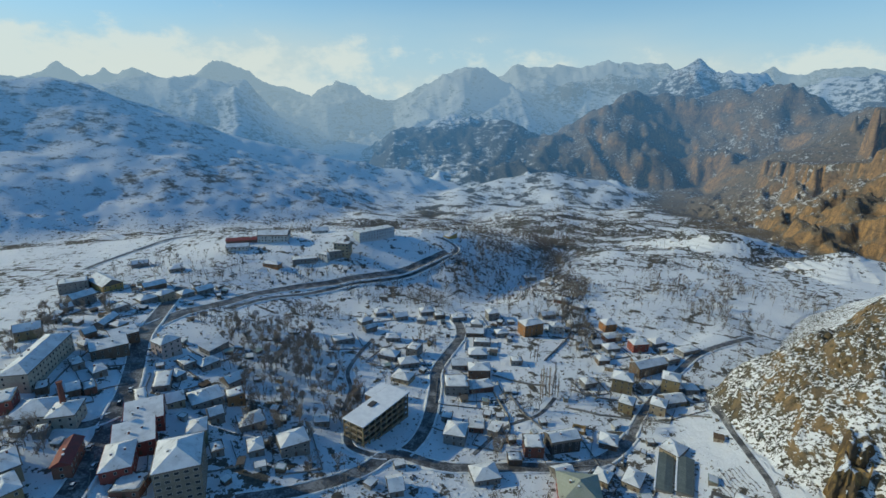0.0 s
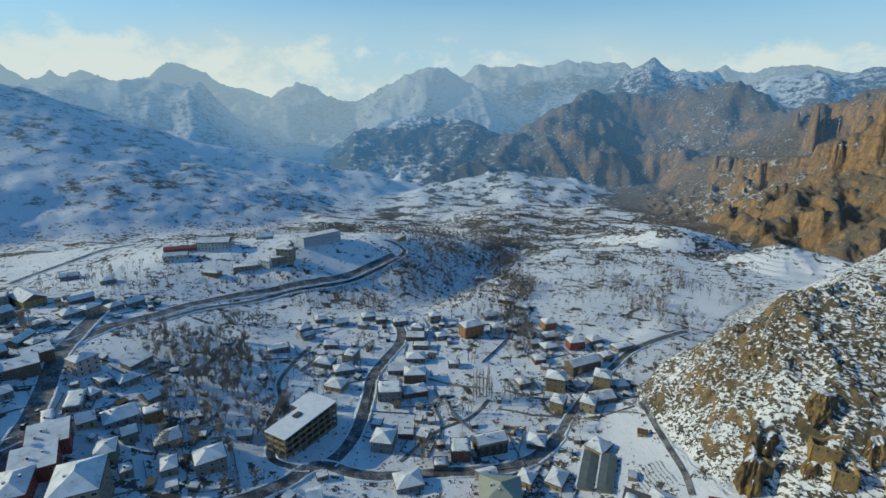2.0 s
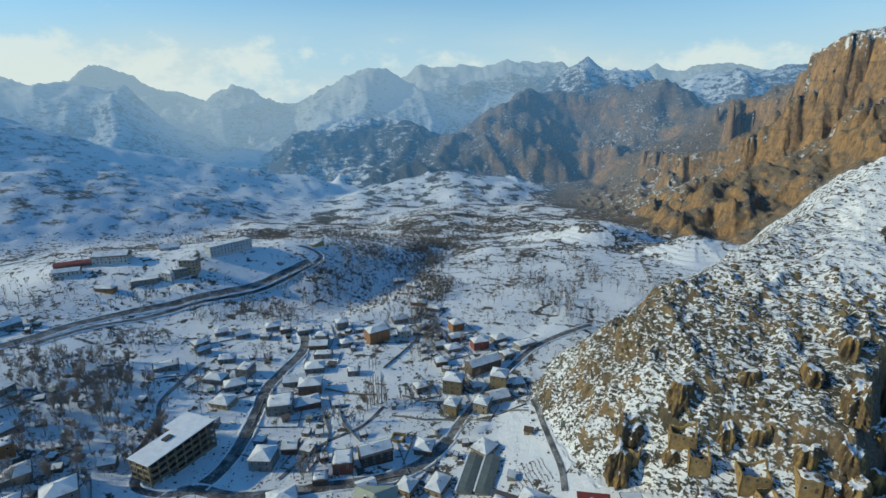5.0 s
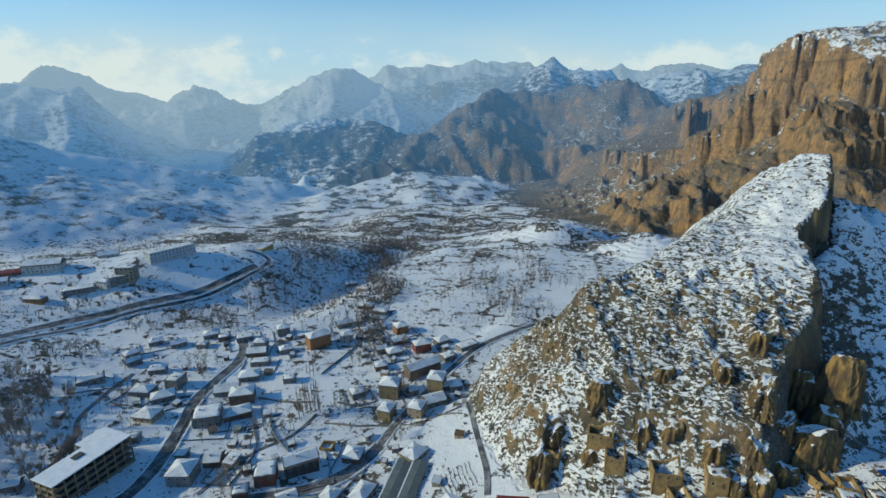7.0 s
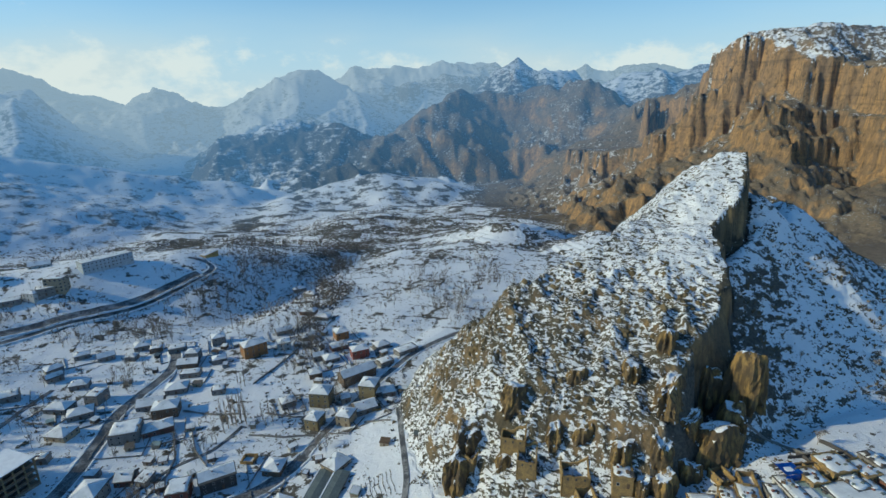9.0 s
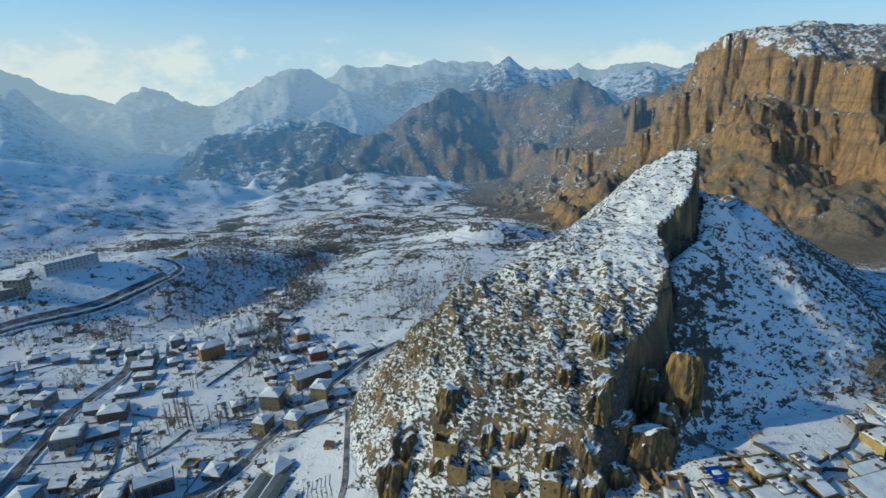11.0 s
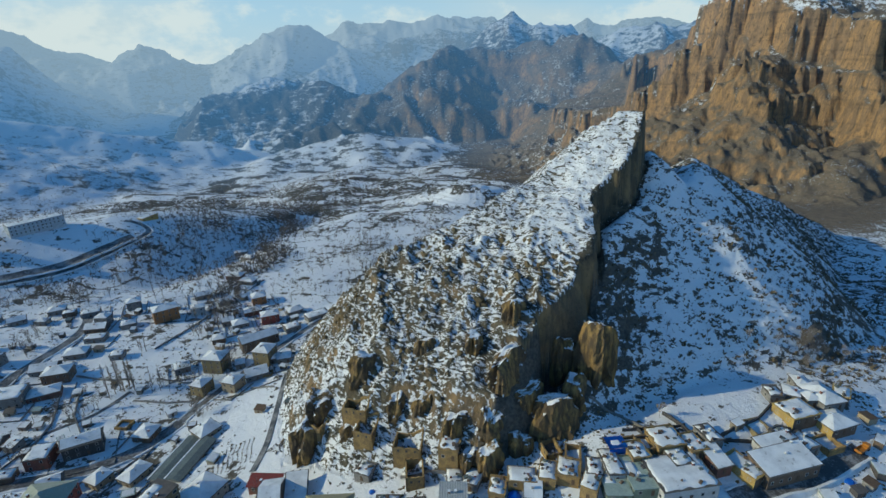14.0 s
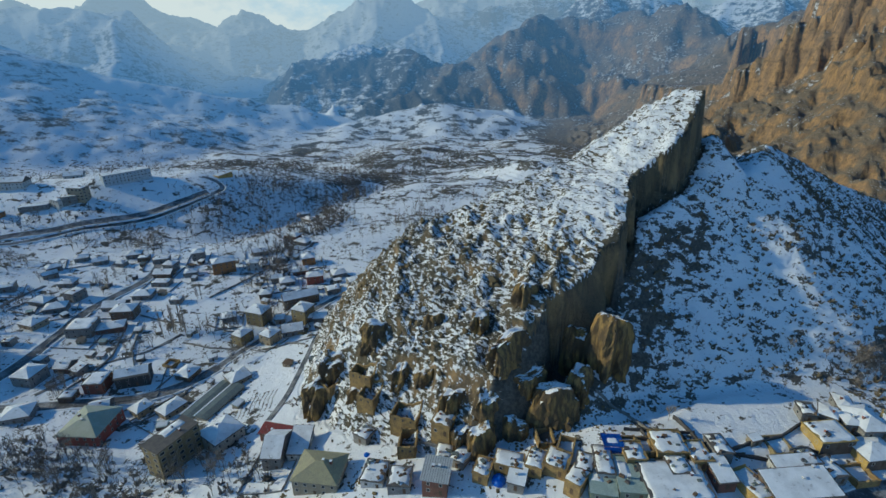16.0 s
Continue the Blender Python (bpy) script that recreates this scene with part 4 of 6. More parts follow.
def road(name, width, line):
    """A strip of wet asphalt laid on the ground, with snow banks along it."""
    pts = [Vector((px, py)) for px, py in line]
    fine = []
    for i in range(len(pts) - 1):
        p0, p1, p2, p3 = pts[max(i - 1, 0)], pts[i], pts[i + 1], pts[min(i + 2, len(pts) - 1)]
        n = max(2, int((p2 - p1).length / 2.5))
        for j in range(n):
            t = j / n
            fine.append(0.5 * ((2 * p1) + (p2 - p0) * t + (2 * p0 - 5 * p1 + 4 * p2 - p3) * t * t + (3 * p1 - p0 - 3 * p2 + p3) * t ** 3))
    fine.append(pts[-1])
    sides = []
    for i, p in enumerate(fine):
        way = (fine[min(i + 1, len(fine) - 1)] - fine[max(i - 1, 0)]).normalized()
        sides.append(Vector((-way.y, way.x)))
    cols = np.linspace(-0.5, 0.5, 7) * width
    xs = np.array([[p.x + s.x * c for c in cols] for p, s in zip(fine, sides)])
    ys = np.array([[p.y + s.y * c for c in cols] for p, s in zip(fine, sides)])
    zs = np.maximum(land(xs, ys), land(xs[:, 3:4], ys[:, 3:4]) - 0.4) + 0.30
    bm = bmesh.new()
    vs = [[bm.verts.new((xs[i, j], ys[i, j], zs[i, j])) for j in range(7)] for i in range(len(fine))]
    for i in range(len(fine) - 1):
        for j in range(6):
            bm.faces.new((vs[i][j], vs[i][j + 1], vs[i + 1][j + 1], vs[i + 1][j]))
    for s, j in ((1, 6), (-1, 0)):
        low = [bm.verts.new((xs[i, j] + sides[i].x * s * 0.4, ys[i, j] + sides[i].y * s * 0.4, zs[i, j] - 1.2)) for i in range(len(fine))]
        for i in range(len(fine) - 1):
            bm.faces.new((vs[i][j], low[i], low[i + 1], vs[i + 1][j]))
    bmesh.ops.recalc_face_normals(bm, faces=bm.faces)
    ob = tagged(part(name, bm, MAT_ASPHALT), "dark wet asphalt strip between snowy verges", "road", kind="structure")
    for p in fine:
        claim(p.x, p.y, width / 2 + 1.0)
    if width > 3:
        for s, j in ((1, 6), (-1, 0)):
            bank = bmesh.new()
            rows = []
            for i in range(len(fine)):
                h = 0.22 + 0.25 * math.sin(i * 1.7 + s) * math.sin(i * 0.6)
                bx, by = xs[i, j] + sides[i].x * s * 0.1, ys[i, j] + sides[i].y * s * 0.1
                rows.append([bank.verts.new((bx + sides[i].x * s * o, by + sides[i].y * s * o, zs[i, j] + hh)) for o, hh in ((-0.5, -0.2), (0.1, h), (0.8, h * 0.8), (1.6, -1.0))])
            for r0, r1 in zip(rows, rows[1:]):
                for j2 in range(3):
                    bank.faces.new((r0[j2], r0[j2 + 1], r1[j2 + 1], r1[j2]))
            bmesh.ops.recalc_face_normals(bank, faces=bank.faces)
            tagged(part("snow_bank", bank, MAT_ROOF_SNOW), "ploughed snow along the edge of the road", "snow bank", kind="structure")
    return ob


def crag(x, y, wide, deep, height, turn, seed, name="rock_outcrop", label="golden-brown fluted rock outcrop on the snowy hill"):
    """A standing rock: a blunt column, fluted and worn."""
    bm = bmesh.new()
    bmesh.ops.create_icosphere(bm, subdivisions=4, radius=1.0)
    for v in bm.verts:
        p = v.co.copy()
        q = Vector((max(-0.8, min(0.8, p.x)) * 1.1, max(-0.8, min(0.8, p.y)) * 1.1, max(-0.8, min(0.74, p.z)) * 1.1))
        around = math.atan2(q.y, q.x)
        f = 0.26 * noise.noise(Vector((math.cos(around) * 2.2 + seed, math.sin(around) * 2.2, q.z * 0.5))) + 0.15 * noise.noise(Vector((math.cos(around) * 6 + seed, math.sin(around) * 6, q.z * 0.8)))
        f += 0.07 * noise.noise(Vector((q.x * 4, q.y * 4, q.z * 4 + seed)))
        lean = 1.0 - 0.13 * (q.z + 0.8)
        q.x, q.y = q.x * (1 + f * 1.6) * lean, q.y * (1 + f * 1.6) * lean
        q.z += 0.34 * noise.noise(Vector((q.x * 1.5 + seed, q.y * 1.5, 3)))
        skew = noise.noise(Vector((seed * 1.7, 0.3, 5.1)))
        q.x += 0.28 * skew * max(q.z + 0.5, 0)
        q.z -= 0.30 * max(q.z, 0) * (0.5 + 0.5 * math.tanh(2.5 * (q.x * math.cos(seed) + q.y * math.sin(seed)))) 
        v.co = Vector((q.x * wide / 1.6, q.y * deep / 1.6, (q.z + 0.5) * height / 1.36))
    base = min(ground_at(x + dx, y + dy) for dx in (-wide / 3, 0, wide / 3) for dy in (-deep / 3, 0, deep / 3))
    return tagged(part(name, bm, MAT_ROCK, at=pose(x, y, base, 0, 0, turn)), label, "rock")

# ---- trees, scrub and loose rock ----
def sticks(list_of, sides=4):
    """Vertices and faces of tapered sticks (start, end, thick at start, thick at end)."""
    vs, fs = [], []
    for a, b, r0, r1 in list_of:
        a, b = Vector(a), Vector(b)
        way = (b - a).normalized()
        u = way.orthogonal().normalized()
        w = way.cross(u)
        k = len(vs)
        for p, r in ((a, r0), (b, r1)):
            for i in range(sides):
                t = 2 * math.pi * i / sides
                vs.append(p + u * math.cos(t) * r + w * math.sin(t) * r)
        for i in range(sides):
            j = (i + 1) % sides
            fs.append((k + i, k + j, k + sides + j, k + sides + i))
    return vs, fs


def tree_parts(seed, height, spread, poplar=False, twigs=230, thin=0.05, boughs=6, forks=4):
    """A bare tree: trunk with limbs, and the crown of fine branches."""
    r = random.Random(seed)
    limbs, fine = [], []
    top = height * (0.92 if poplar else 0.42)
    lean = Vector((r.uniform(-0.05, 0.05), r.uniform(-0.05, 0.05), 1)) * top
    thick = height * (0.012 if poplar else 0.014)
    limbs.append(((0, 0, -0.5), lean * 0.5, thick * 1.3, thick))
    limbs.append((lean * 0.5, lean, thick, thick * (0.25 if poplar else 0.75)))
    tips = []
    if poplar:
        for i in range(26):
            h = r.uniform(0.12, 0.9)
            a = r.uniform(0, 6.28)
            p = lean * h
            out = spread * (0.35 + 0.65 * math.sin(math.pi * min(1, h + 0.1))) * r.uniform(0.6, 1.0)
            q = p + Vector((math.cos(a) * out, math.sin(a) * out, height * r.uniform(0.12, 0.2)))
            fine.append((p, q, 0.06, 0.025))
            tips.append((p, q))
    else:
        for i in range(boughs):
            a = i * 6.3 / boughs + r.uniform(-0.4, 0.4)
            p = lean * r.uniform(0.6, 1.0)
            out = spread * r.uniform(0.3, 0.62)
            q = p + Vector((math.cos(a) * out, math.sin(a) * out, height * r.uniform(0.3, 0.55)))
            limbs.append((p, q, thick * 0.55, thick * 0.22))
            for j in range(forks):
                k = r.uniform(0.35, 1.0)
                s = p.lerp(q, k)
                e = s + Vector((r.uniform(-1, 1) * spread * 0.42, r.uniform(-1, 1) * spread * 0.42, height * r.uniform(0.08, 0.26)))
                fine.append((s, e, thick * 0.25, thick * 0.1))
                tips.append((s, e))
    for i in range(twigs):
        s, e = r.choice(tips)
        p = s.lerp(e, r.uniform(0.3, 1.0))
        k = 0.35 if poplar else 1.0
        q = p + Vector((r.uniform(-0.6, 0.6) * k, r.uniform(-0.6, 0.6) * k, r.uniform(0.2, 1.0))) * height * 0.17
        fine.append((p, q, thin, thin * 0.4))
    return sticks(limbs, 5 if thin < 0.05 else 3), sticks(fine, 3)


def mesh_of(name, shape, material):
    mesh = bpy.data.meshes.new(name)
    mesh.from_pydata([tuple(v) for v in shape[0]], [], shape[1])
    mesh.update()
    mesh.materials.append(material)
    return mesh


TREES = []
for kind_seed in range(7):
    trunk, crown = tree_parts(100 + kind_seed, 6.5 + 0.7 * kind_seed, 2.2 + 0.25 * kind_seed)
    TREES.append((mesh_of("trunk", trunk, MAT_BARK), mesh_of("crown", crown, MAT_TWIGS), trunk, crown))
FAR_TREES = [tuple(tree_parts(300 + i, 6.5 + 0.7 * i, 2.2 + 0.25 * i, False, 24, 0.12, 5, 3)) for i in range(7)]
FAR_TREES += [tuple(tree_parts(400 + i, 6.5 + 0.7 * i, 2.4 + 0.3 * i, False, 12, 0.26, 4, 1)) for i in range(7)]
POPLARS = []
for kind_seed in range(3):
    trunk, crown = tree_parts(200 + kind_seed, 15 + 2 * kind_seed, 1.0, True, 90)
    POPLARS.append((mesh_of("trunk", trunk, MAT_BARK), mesh_of("crown", crown, MAT_TWIGS), trunk, crown))
far_trees = []
wild = random.Random(11)


def free(x, y):
    i, j = int(x - NEAR_X), int(y - NEAR_Y)
    return not (0 <= i < 1100 and 0 <= j < 720 and taken[i, j])


def tree(x, y, which, size, poplar=False):
    trunk, crown, _, _ = (POPLARS if poplar else TREES)[which]
    root = new("poplar_tree" if poplar else "bare_tree")
    root.matrix_basis = pose(x, y, ground_at(x, y) - 0.1, 0, 0, wild.uniform(0, 360)) @ Matrix.Scale(size, 4)
    linked("trunk", trunk, None, root)
    linked("crown", crown, None, root, "bare brown winter twigs")
    tagged(root, "tall slender bare poplar standing in snow" if poplar else "leafless brown winter tree standing in snow", "tree", "poplars" if poplar else "bare garden trees")


singles = [0]


def grove(x, y, rx, ry, many):
    """Bare trees scattered over an oval."""
    for i in range(int(2.1 * many)):
        a, k = wild.uniform(0, 6.283), math.sqrt(wild.random())
        px, py = x + rx * k * math.cos(a), y + ry * k * math.sin(a)
        if not free(px, py):
            continue
        which, size = wild.randrange(len(TREES)), wild.uniform(0.7, 1.15)
        if py < 345 and singles[0] < 300:
            singles[0] += 1
            tree(px, py, which, size)
        else:
            far_trees.append((px, py, which, size, wild.uniform(0, 6.28)))


def many_copies(name, shapes, spots, material, label, category):
    """One joined mesh of many small alike pieces: each spot is (x, y, z, shape, sx, sy, sz, turn)."""
    vs, fs, sizes, base = [], [], [], 0
    arrays = [(np.array([tuple(v) for v in s[0]], float), [np.array(f) for f in s[1]]) for s in shapes]
    for x, y, z, which, sx, sy, sz, turn in spots:
        v, f = arrays[which]
        c, s = math.cos(turn), math.sin(turn)
        w = np.empty_like(v)
        w[:, 0] = x + (v[:, 0] * c - v[:, 1] * s) * sx
        w[:, 1] = y + (v[:, 0] * s + v[:, 1] * c) * sy
        w[:, 2] = z + v[:, 2] * sz
        vs.append(w)
        fs.extend([tuple(q + base) for q in f])
        base += len(v)
    mesh = bpy.data.meshes.new(name)
    mesh.from_pydata(np.concatenate(vs).tolist(), [], [tuple(int(i) for i in f) for f in fs])
    mesh.update()
    mesh.materials.append(material)
    return tagged(new(name, mesh), label, category, kind="stuff")


def lump_shape(seed, rough_by):
    bm = bmesh.new()
    bmesh.ops.create_icosphere(bm, subdivisions=1, radius=1.0)
    r = random.Random(seed)
    planes = [(Vector((r.gauss(0, 1), r.gauss(0, 1), r.gauss(0, 0.7))).normalized(), r.uniform(0.45, 0.75)) for _ in range(6)]
    for v in bm.verts:
        for way, far in planes:
            v.co -= way * max(0.0, v.co.dot(way) - far)
        v.co *= 1 + r.uniform(-rough_by, rough_by) * 0.4
    shape = [tuple(v.co) for v in bm.verts], [tuple(v.index for v in f.verts) for f in bm.faces]
    bm.free()
    return shape


def bush_shape(seed, twigs=9):
    r = random.Random(seed)
    out = []
    for i in range(twigs):
        a, k = r.uniform(0, 6.28), r.uniform(0.5, 1.0)
        out.append(((math.cos(a) * 0.15, math.sin(a) * 0.15, -0.2), (math.cos(a) * k * 0.85, math.sin(a) * k * 0.85, r.uniform(0.35, 1.0)), 0.30, 0.12))
    return sticks(out, 3)


BUSHES = [bush_shape(s, 6) for s in range(5)]
LUMPS = [lump_shape(s, 0.3) for s in range(6)]

# ---- roads ----
road("main_road", 6.5, [(-16, 201), (-8, 217), (-4, 236), (-2, 259), (-1, 282), (8, 310), (15, 331), (15, 349), (10, 363)])
road("low_road", 6.5, [(-77, 158), (-50, 172), (-33, 185), (-24, 198), (-16, 200), (2, 194), (33, 195), (54, 196), (71, 199), (87, 209), (99, 221)])
road("hill_lane", 4.2, [(99, 221), (111, 239), (126, 257), (150, 282), (174, 304), (202, 320), (228, 334)])
road("loop_lane", 4, [(-44, 212), (-41, 201), (-31, 197), (-24, 198)])
road("street", 9, [(-131, 145), (-135, 165), (-143, 192), (-150, 215), (-161, 241), (-173, 268), (-181, 292), (-194, 342), (-200, 369)])
road("highway", 9, [(-180, 286), (-173, 321), (-158, 347), (-131, 395), (-89, 418), (-46, 442), (-16, 469), (7, 492)])
road("service_road", 5, [(-153, 335), (-126, 379), (-87, 411), (-46, 434), (-11, 465), (15, 497), (12, 512), (-5, 515)])
road("far_road", 6, [(-310, 419), (-312, 452), (-292, 504), (-259, 522)])
road("footpath", 2.5, [(149, 238), (146, 213), (144, 195), (142, 180), (138, 166)])
road("field_lane", 2.2, [(-50, 228), (-49, 249), (-54, 267), (-52, 290), (-46, 319)])
road("stream_lane", 1.8, [(17, 204), (35, 226), (54, 238), (67, 255)])
road("side_street", 5, [(-163, 184), (-151, 186), (-144, 196)])
road("front_street", 6, [(289, 86), (306, 87), (322, 87), (345, 91)])

# ---- town buildings ----
house(-195.7, 221.9, 12, 12.1, 42, 3, "hip", "cream")
house(-176.0, 244.1, 37, 17.2, 9, 2, "shed", "brown")
house(-177.9, 260.3, 45, 13.1, 8, 2, "shed", "brown")
house(-151.7, 254.9, 60, 11.3, 10, 3, "hip", "pink")
house(-271.5, 352.8, 32, 18.4, 12, 3, "flat", "grey")
house(-253.1, 360.3, -36, 26.1, 14, 2, "gable", "yellow")
house(-245.2, 323.2, 59, 14.5, 9, 2, "gable", "grey")
house(-202.7, 283.0, 90, 15.4, 7, 1, "gable", "grey")
house(-230.4, 259.3, 34, 12.2, 10, 2, "gable", "olive")
house(-211.0, 236.6, 37, 7.8, 9, 1, "gable", "grey")
house(-205.1, 330.5, 50, 11.5, 8, 1, "hip", "grey")
house(-197.0, 337.7, 66, 10.3, 8, 2, "hip", "beige")
house(-211.8, 308.4, 57, 11.9, 8, 1, "flat", "grey")
house(-217.1, 361.4, 44, 15.3, 8, 1, "gable", "brown")
house(-138.4, 225.1, 21, 7.7, 16, 1, "flat", "grey")
house(-139.9, 208.6, 34, 4.9, 12, 1, "flat", "grey")
house(-125.0, 210.3, 33, 7.4, 9, 1, "gable", "beige")
house(-129.5, 193.4, 27, 14.9, 13, 2, "shed", "red")
house(-125.2, 178.2, 27, 15.3, 13, 2, "shed", "red")
house(-123.7, 165.1, 23, 10.6, 17, 2, "hip", "red")
house(-114.4, 155.8, 5, 10.4, 10, 1, "flat", "redroof")
house(-98.4, 162.3, 21, 16.1, 20, 5, "hip", "concrete")
house(-172.6, 189.2, 14, 17.2, 15, 1, "hip", "white")
house(-158.8, 187.2, 16, 10.6, 12, 2, "hip", "cream")
house(-187.2, 191.0, 28, 7.3, 12, 2, "flat", "red")
house(-161.9, 177.1, 21, 4.9, 6, 1, "flat", "grey")
house(-158.3, 154.0, 45, 9.5, 14, 2, "hip", "beige")
house(-141.3, 163.1, 109, 16.1, 6, 2, "gable", "redroof")
house(-149.1, 143.8, 50, 7.3, 12, 2, "hip", "olive")
house(-132.0, 268.8, 65, 14.2, 8, 1, "shed", "grey")
house(-126.9, 248.8, 52, 10.1, 8, 1, "hip", "grey")
house(-108.8, 237.3, 51, 9.3, 9, 1, "gable", "grey")
house(-113.7, 216.4, 36, 13.8, 12, 1, "hip", "grey")
house(-101.0, 220.5, 31, 8.2, 8, 2, "flat", "orange")
house(-88.2, 205.6, 31, 11.2, 10, 1, "hip", "grey")
house(-57.0, 214.5, 8, 6.9, 5, 1, "gable", "grey")
house(-64.9, 192.8, 28, 12.3, 11, 2, "hip", "grey")
house(-105.6, 190.5, 23, 7.8, 10, 2, "hip", "green")
house(-21.1, 267.1, -22, 11.1, 10, 1, "hip", "beige")
house(-16.3, 301.1, -20, 8.0, 10, 2, "flat", "grey")
house(-19.4, 286.2, 16, 12.2, 9, 1, "hip", "grey")
house(-32.2, 294.2, -17, 12.4, 9, 1, "hip", "grey")
house(-32.0, 320.7, 2, 9.7, 7, 1, "hip", "grey")
house(25.7, 334.6, -4, 12.5, 8, 1, "gable", "brown")
house(27.6, 342.3, -13, 8.3, 7, 2, "hip", "grey")
house(29.8, 320.2, -5, 11.7, 7, 1, "flat", "grey")
house(25.5, 302.7, 1, 11.9, 9, 1, "hip", "grey")
house(14.8, 288.3, 2, 13.5, 9, 1, "gable", "grey")
house(24.8, 279.4, 1, 13.1, 10, 2, "hip", "brown")
house(10.2, 260.5, 3, 13.6, 13, 2, "flat", "grey")
house(24.1, 263.4, 15, 14.6, 9, 1, "hip", "redbrown")
house(-13.2, 354.4, -13, 6.6, 6, 1, "hip", "grey")
house(14.3, 358.3, 12, 11.5, 7, 1, "flat", "grey")
house(66.4, 338.5, 23, 15.3, 10, 3, "hip", "orange")
house(86.0, 341.8, 10, 8.7, 7, 2, "hip", "white")
house(84.9, 369.4, 16, 11.7, 7, 1, "gable", "grey")
house(125.8, 347.3, 14, 9.3, 9, 2, "hip", "orange")
house(123.0, 329.8, 14, 11.2, 8, 1, "hip", "redbrown")
house(116.9, 312.3, 14, 9.9, 8, 1, "hip", "grey")
house(135.8, 313.1, 9, 11.1, 8, 2, "hip", "red")
house(131.1, 283.2, 21, 21.7, 9, 2, "gable", "brown")
house(109.2, 265.9, -22, 11.3, 10, 3, "hip", "olive")
house(136.3, 262.8, -26, 9.5, 10, 3, "hip", "olive")
house(104.8, 245.2, -31, 7.5, 9, 2, "hip", "olive")
house(121.1, 242.3, -31, 8.0, 9, 2, "hip", "beige")
house(131.9, 250.1, 13, 11.7, 9, 1, "gable", "grey")
house(146.6, 260.1, 2, 7.6, 7, 1, "hip", "grey")
house(90.0, 269.7, 16, 8.0, 7, 1, "hip", "grey")
house(9.0, 215.7, -12, 10.4, 11, 2, "hip", "grey")
house(19.9, 225.3, -6, 7.5, 8, 1, "gable", "redbrown")
house(4.6, 230.8, -14, 4.9, 5, 1, "hip", "grey")
house(28.8, 221.4, -28, 5.5, 6, 1, "shed", "grey")
house(46.0, 207.2, -1, 9.1, 10, 2, "flat", "brick")
house(61.0, 211.2, 14, 15.0, 9, 2, "gable", "dark")
house(85.3, 215.1, -21, 8.6, 9, 1, "hip", "brown")
house(21.0, 187.9, 13, 11.9, 10, 1, "hip", "grey")
house(74.2, 188.5, -35, 7.1, 8, 1, "hip", "beige")
house(88.0, 187.7, -35, 7.7, 11, 1, "hip", "beige")
house(113.4, 205.7, -49, 9.1, 10, 1, "hip", "beige")
house(59.9, 175.3, -7, 17.1, 18, 2, "hip", "greenroof")
house(105.7, 150.8, -32, 9.2, 18, 5, "flat", "apartment")
house(121.4, 158.5, -39, 11.9, 13, 2, "hip", "cream")
house(147.9, 142.0, -6, 7.0, 14, 2, "gable", "grey")
house(156.4, 143.7, -5, 7.4, 12, 1, "shed", "white")
house(144.6, 153.7, -17, 11.7, 5, 1, "shed", "redroof")
house(167.1, 124.3, -12, 15.6, 13, 2, "hip", "khaki")
house(206.5, 110.7, -16, 8.0, 8, 2, "shed", "whitemetal")
house(209.8, 120.8, -14, 5.3, 7, 1, "flat", "white")
house(215.4, 117.6, -38, 4.6, 7, 1, "flat", "grey")
house(210.5, 128.7, -27, 6.8, 8, 1.5, "flat", "ochre")
house(238.3, 109.6, -30, 5.4, 8, 1, "flat", "ochre")
house(244.6, 107.9, -32, 7.2, 8, 1, "flat", "ochre")
house(229.9, 111.3, -20, 8.9, 6, 1, "flat", "ochre")
house(249.3, 101.3, -43, 5.0, 10, 1.5, "flat", "ochre")
house(279.7, 107.7, -5, 9.6, 9, 1, "flat", "ochre")
house(255.7, 99.2, -16, 7.5, 12, 1, "flat", "green")
house(257.7, 104.3, -11, 5.3, 11, 1, "flat", "white")
house(263.6, 98.6, -10, 7.9, 13, 1, "flat", "green")
house(275.6, 94.9, -5, 18.3, 14, 1.5, "flat", "white")
house(332.5, 106.4, 1, 11.6, 9, 1, "flat", "yellow")
house(343.4, 100.9, 2, 11.2, 9, 1, "hip", "yellow")
house(348.6, 110.8, -3, 9.3, 12, 1, "hip", "grey")
house(357.2, 110.0, -53, 5.2, 7, 1, "flat", "yellow")
house(299.3, 93.5, 15, 6.2, 11, 1, "flat", "yellow")
house(315.1, 96.4, -0, 13.1, 8, 1, "shed", "white")
house(312.0, 91.0, 0, 20.2, 9, 1.5, "shed", "brown")
house(324.9, 96.2, 8, 7.0, 8, 1, "flat", "grey")
house(343.5, 111.0, -13, 3.5, 6, 1, "hip", "grey")
house(339.0, 114.9, -39, 3.9, 6, 1, "hip", "grey")
house(-91.5, 455.8, -9, 14.7, 9, 4, "flat", "beige")
house(-67.1, 493.0, 40, 41.0, 12, 3, "flat", "bluewhite")
house(-125.0, 445.2, 19, 22.0, 10, 1, "flat", "grey")
house(-106.8, 448.4, -26, 10.2, 7, 2, "hip", "white")
house(-98.8, 453.0, 21, 12.5, 10, 2, "flat", "grey")
house(-162.3, 477.2, 4, 28.2, 14, 2, "gable", "white")
house(-150.3, 431.6, -14, 15.0, 7, 1, "hip", "orange")
house(-189.8, 456.1, 14, 19.7, 8, 1, "gable", "white")
house(-190.9, 469.5, 16, 28.0, 6, 1, "shed", "redroof")
house(-126.3, 512.4, 19, 16.6, 10, 1, "gable", "white")
house(10.3, 531.1, 63, 19.7, 7, 1, "flat", "yellow")
house(40.6, 361.7, 15, 8.7, 8, 2, "hip", "grey")
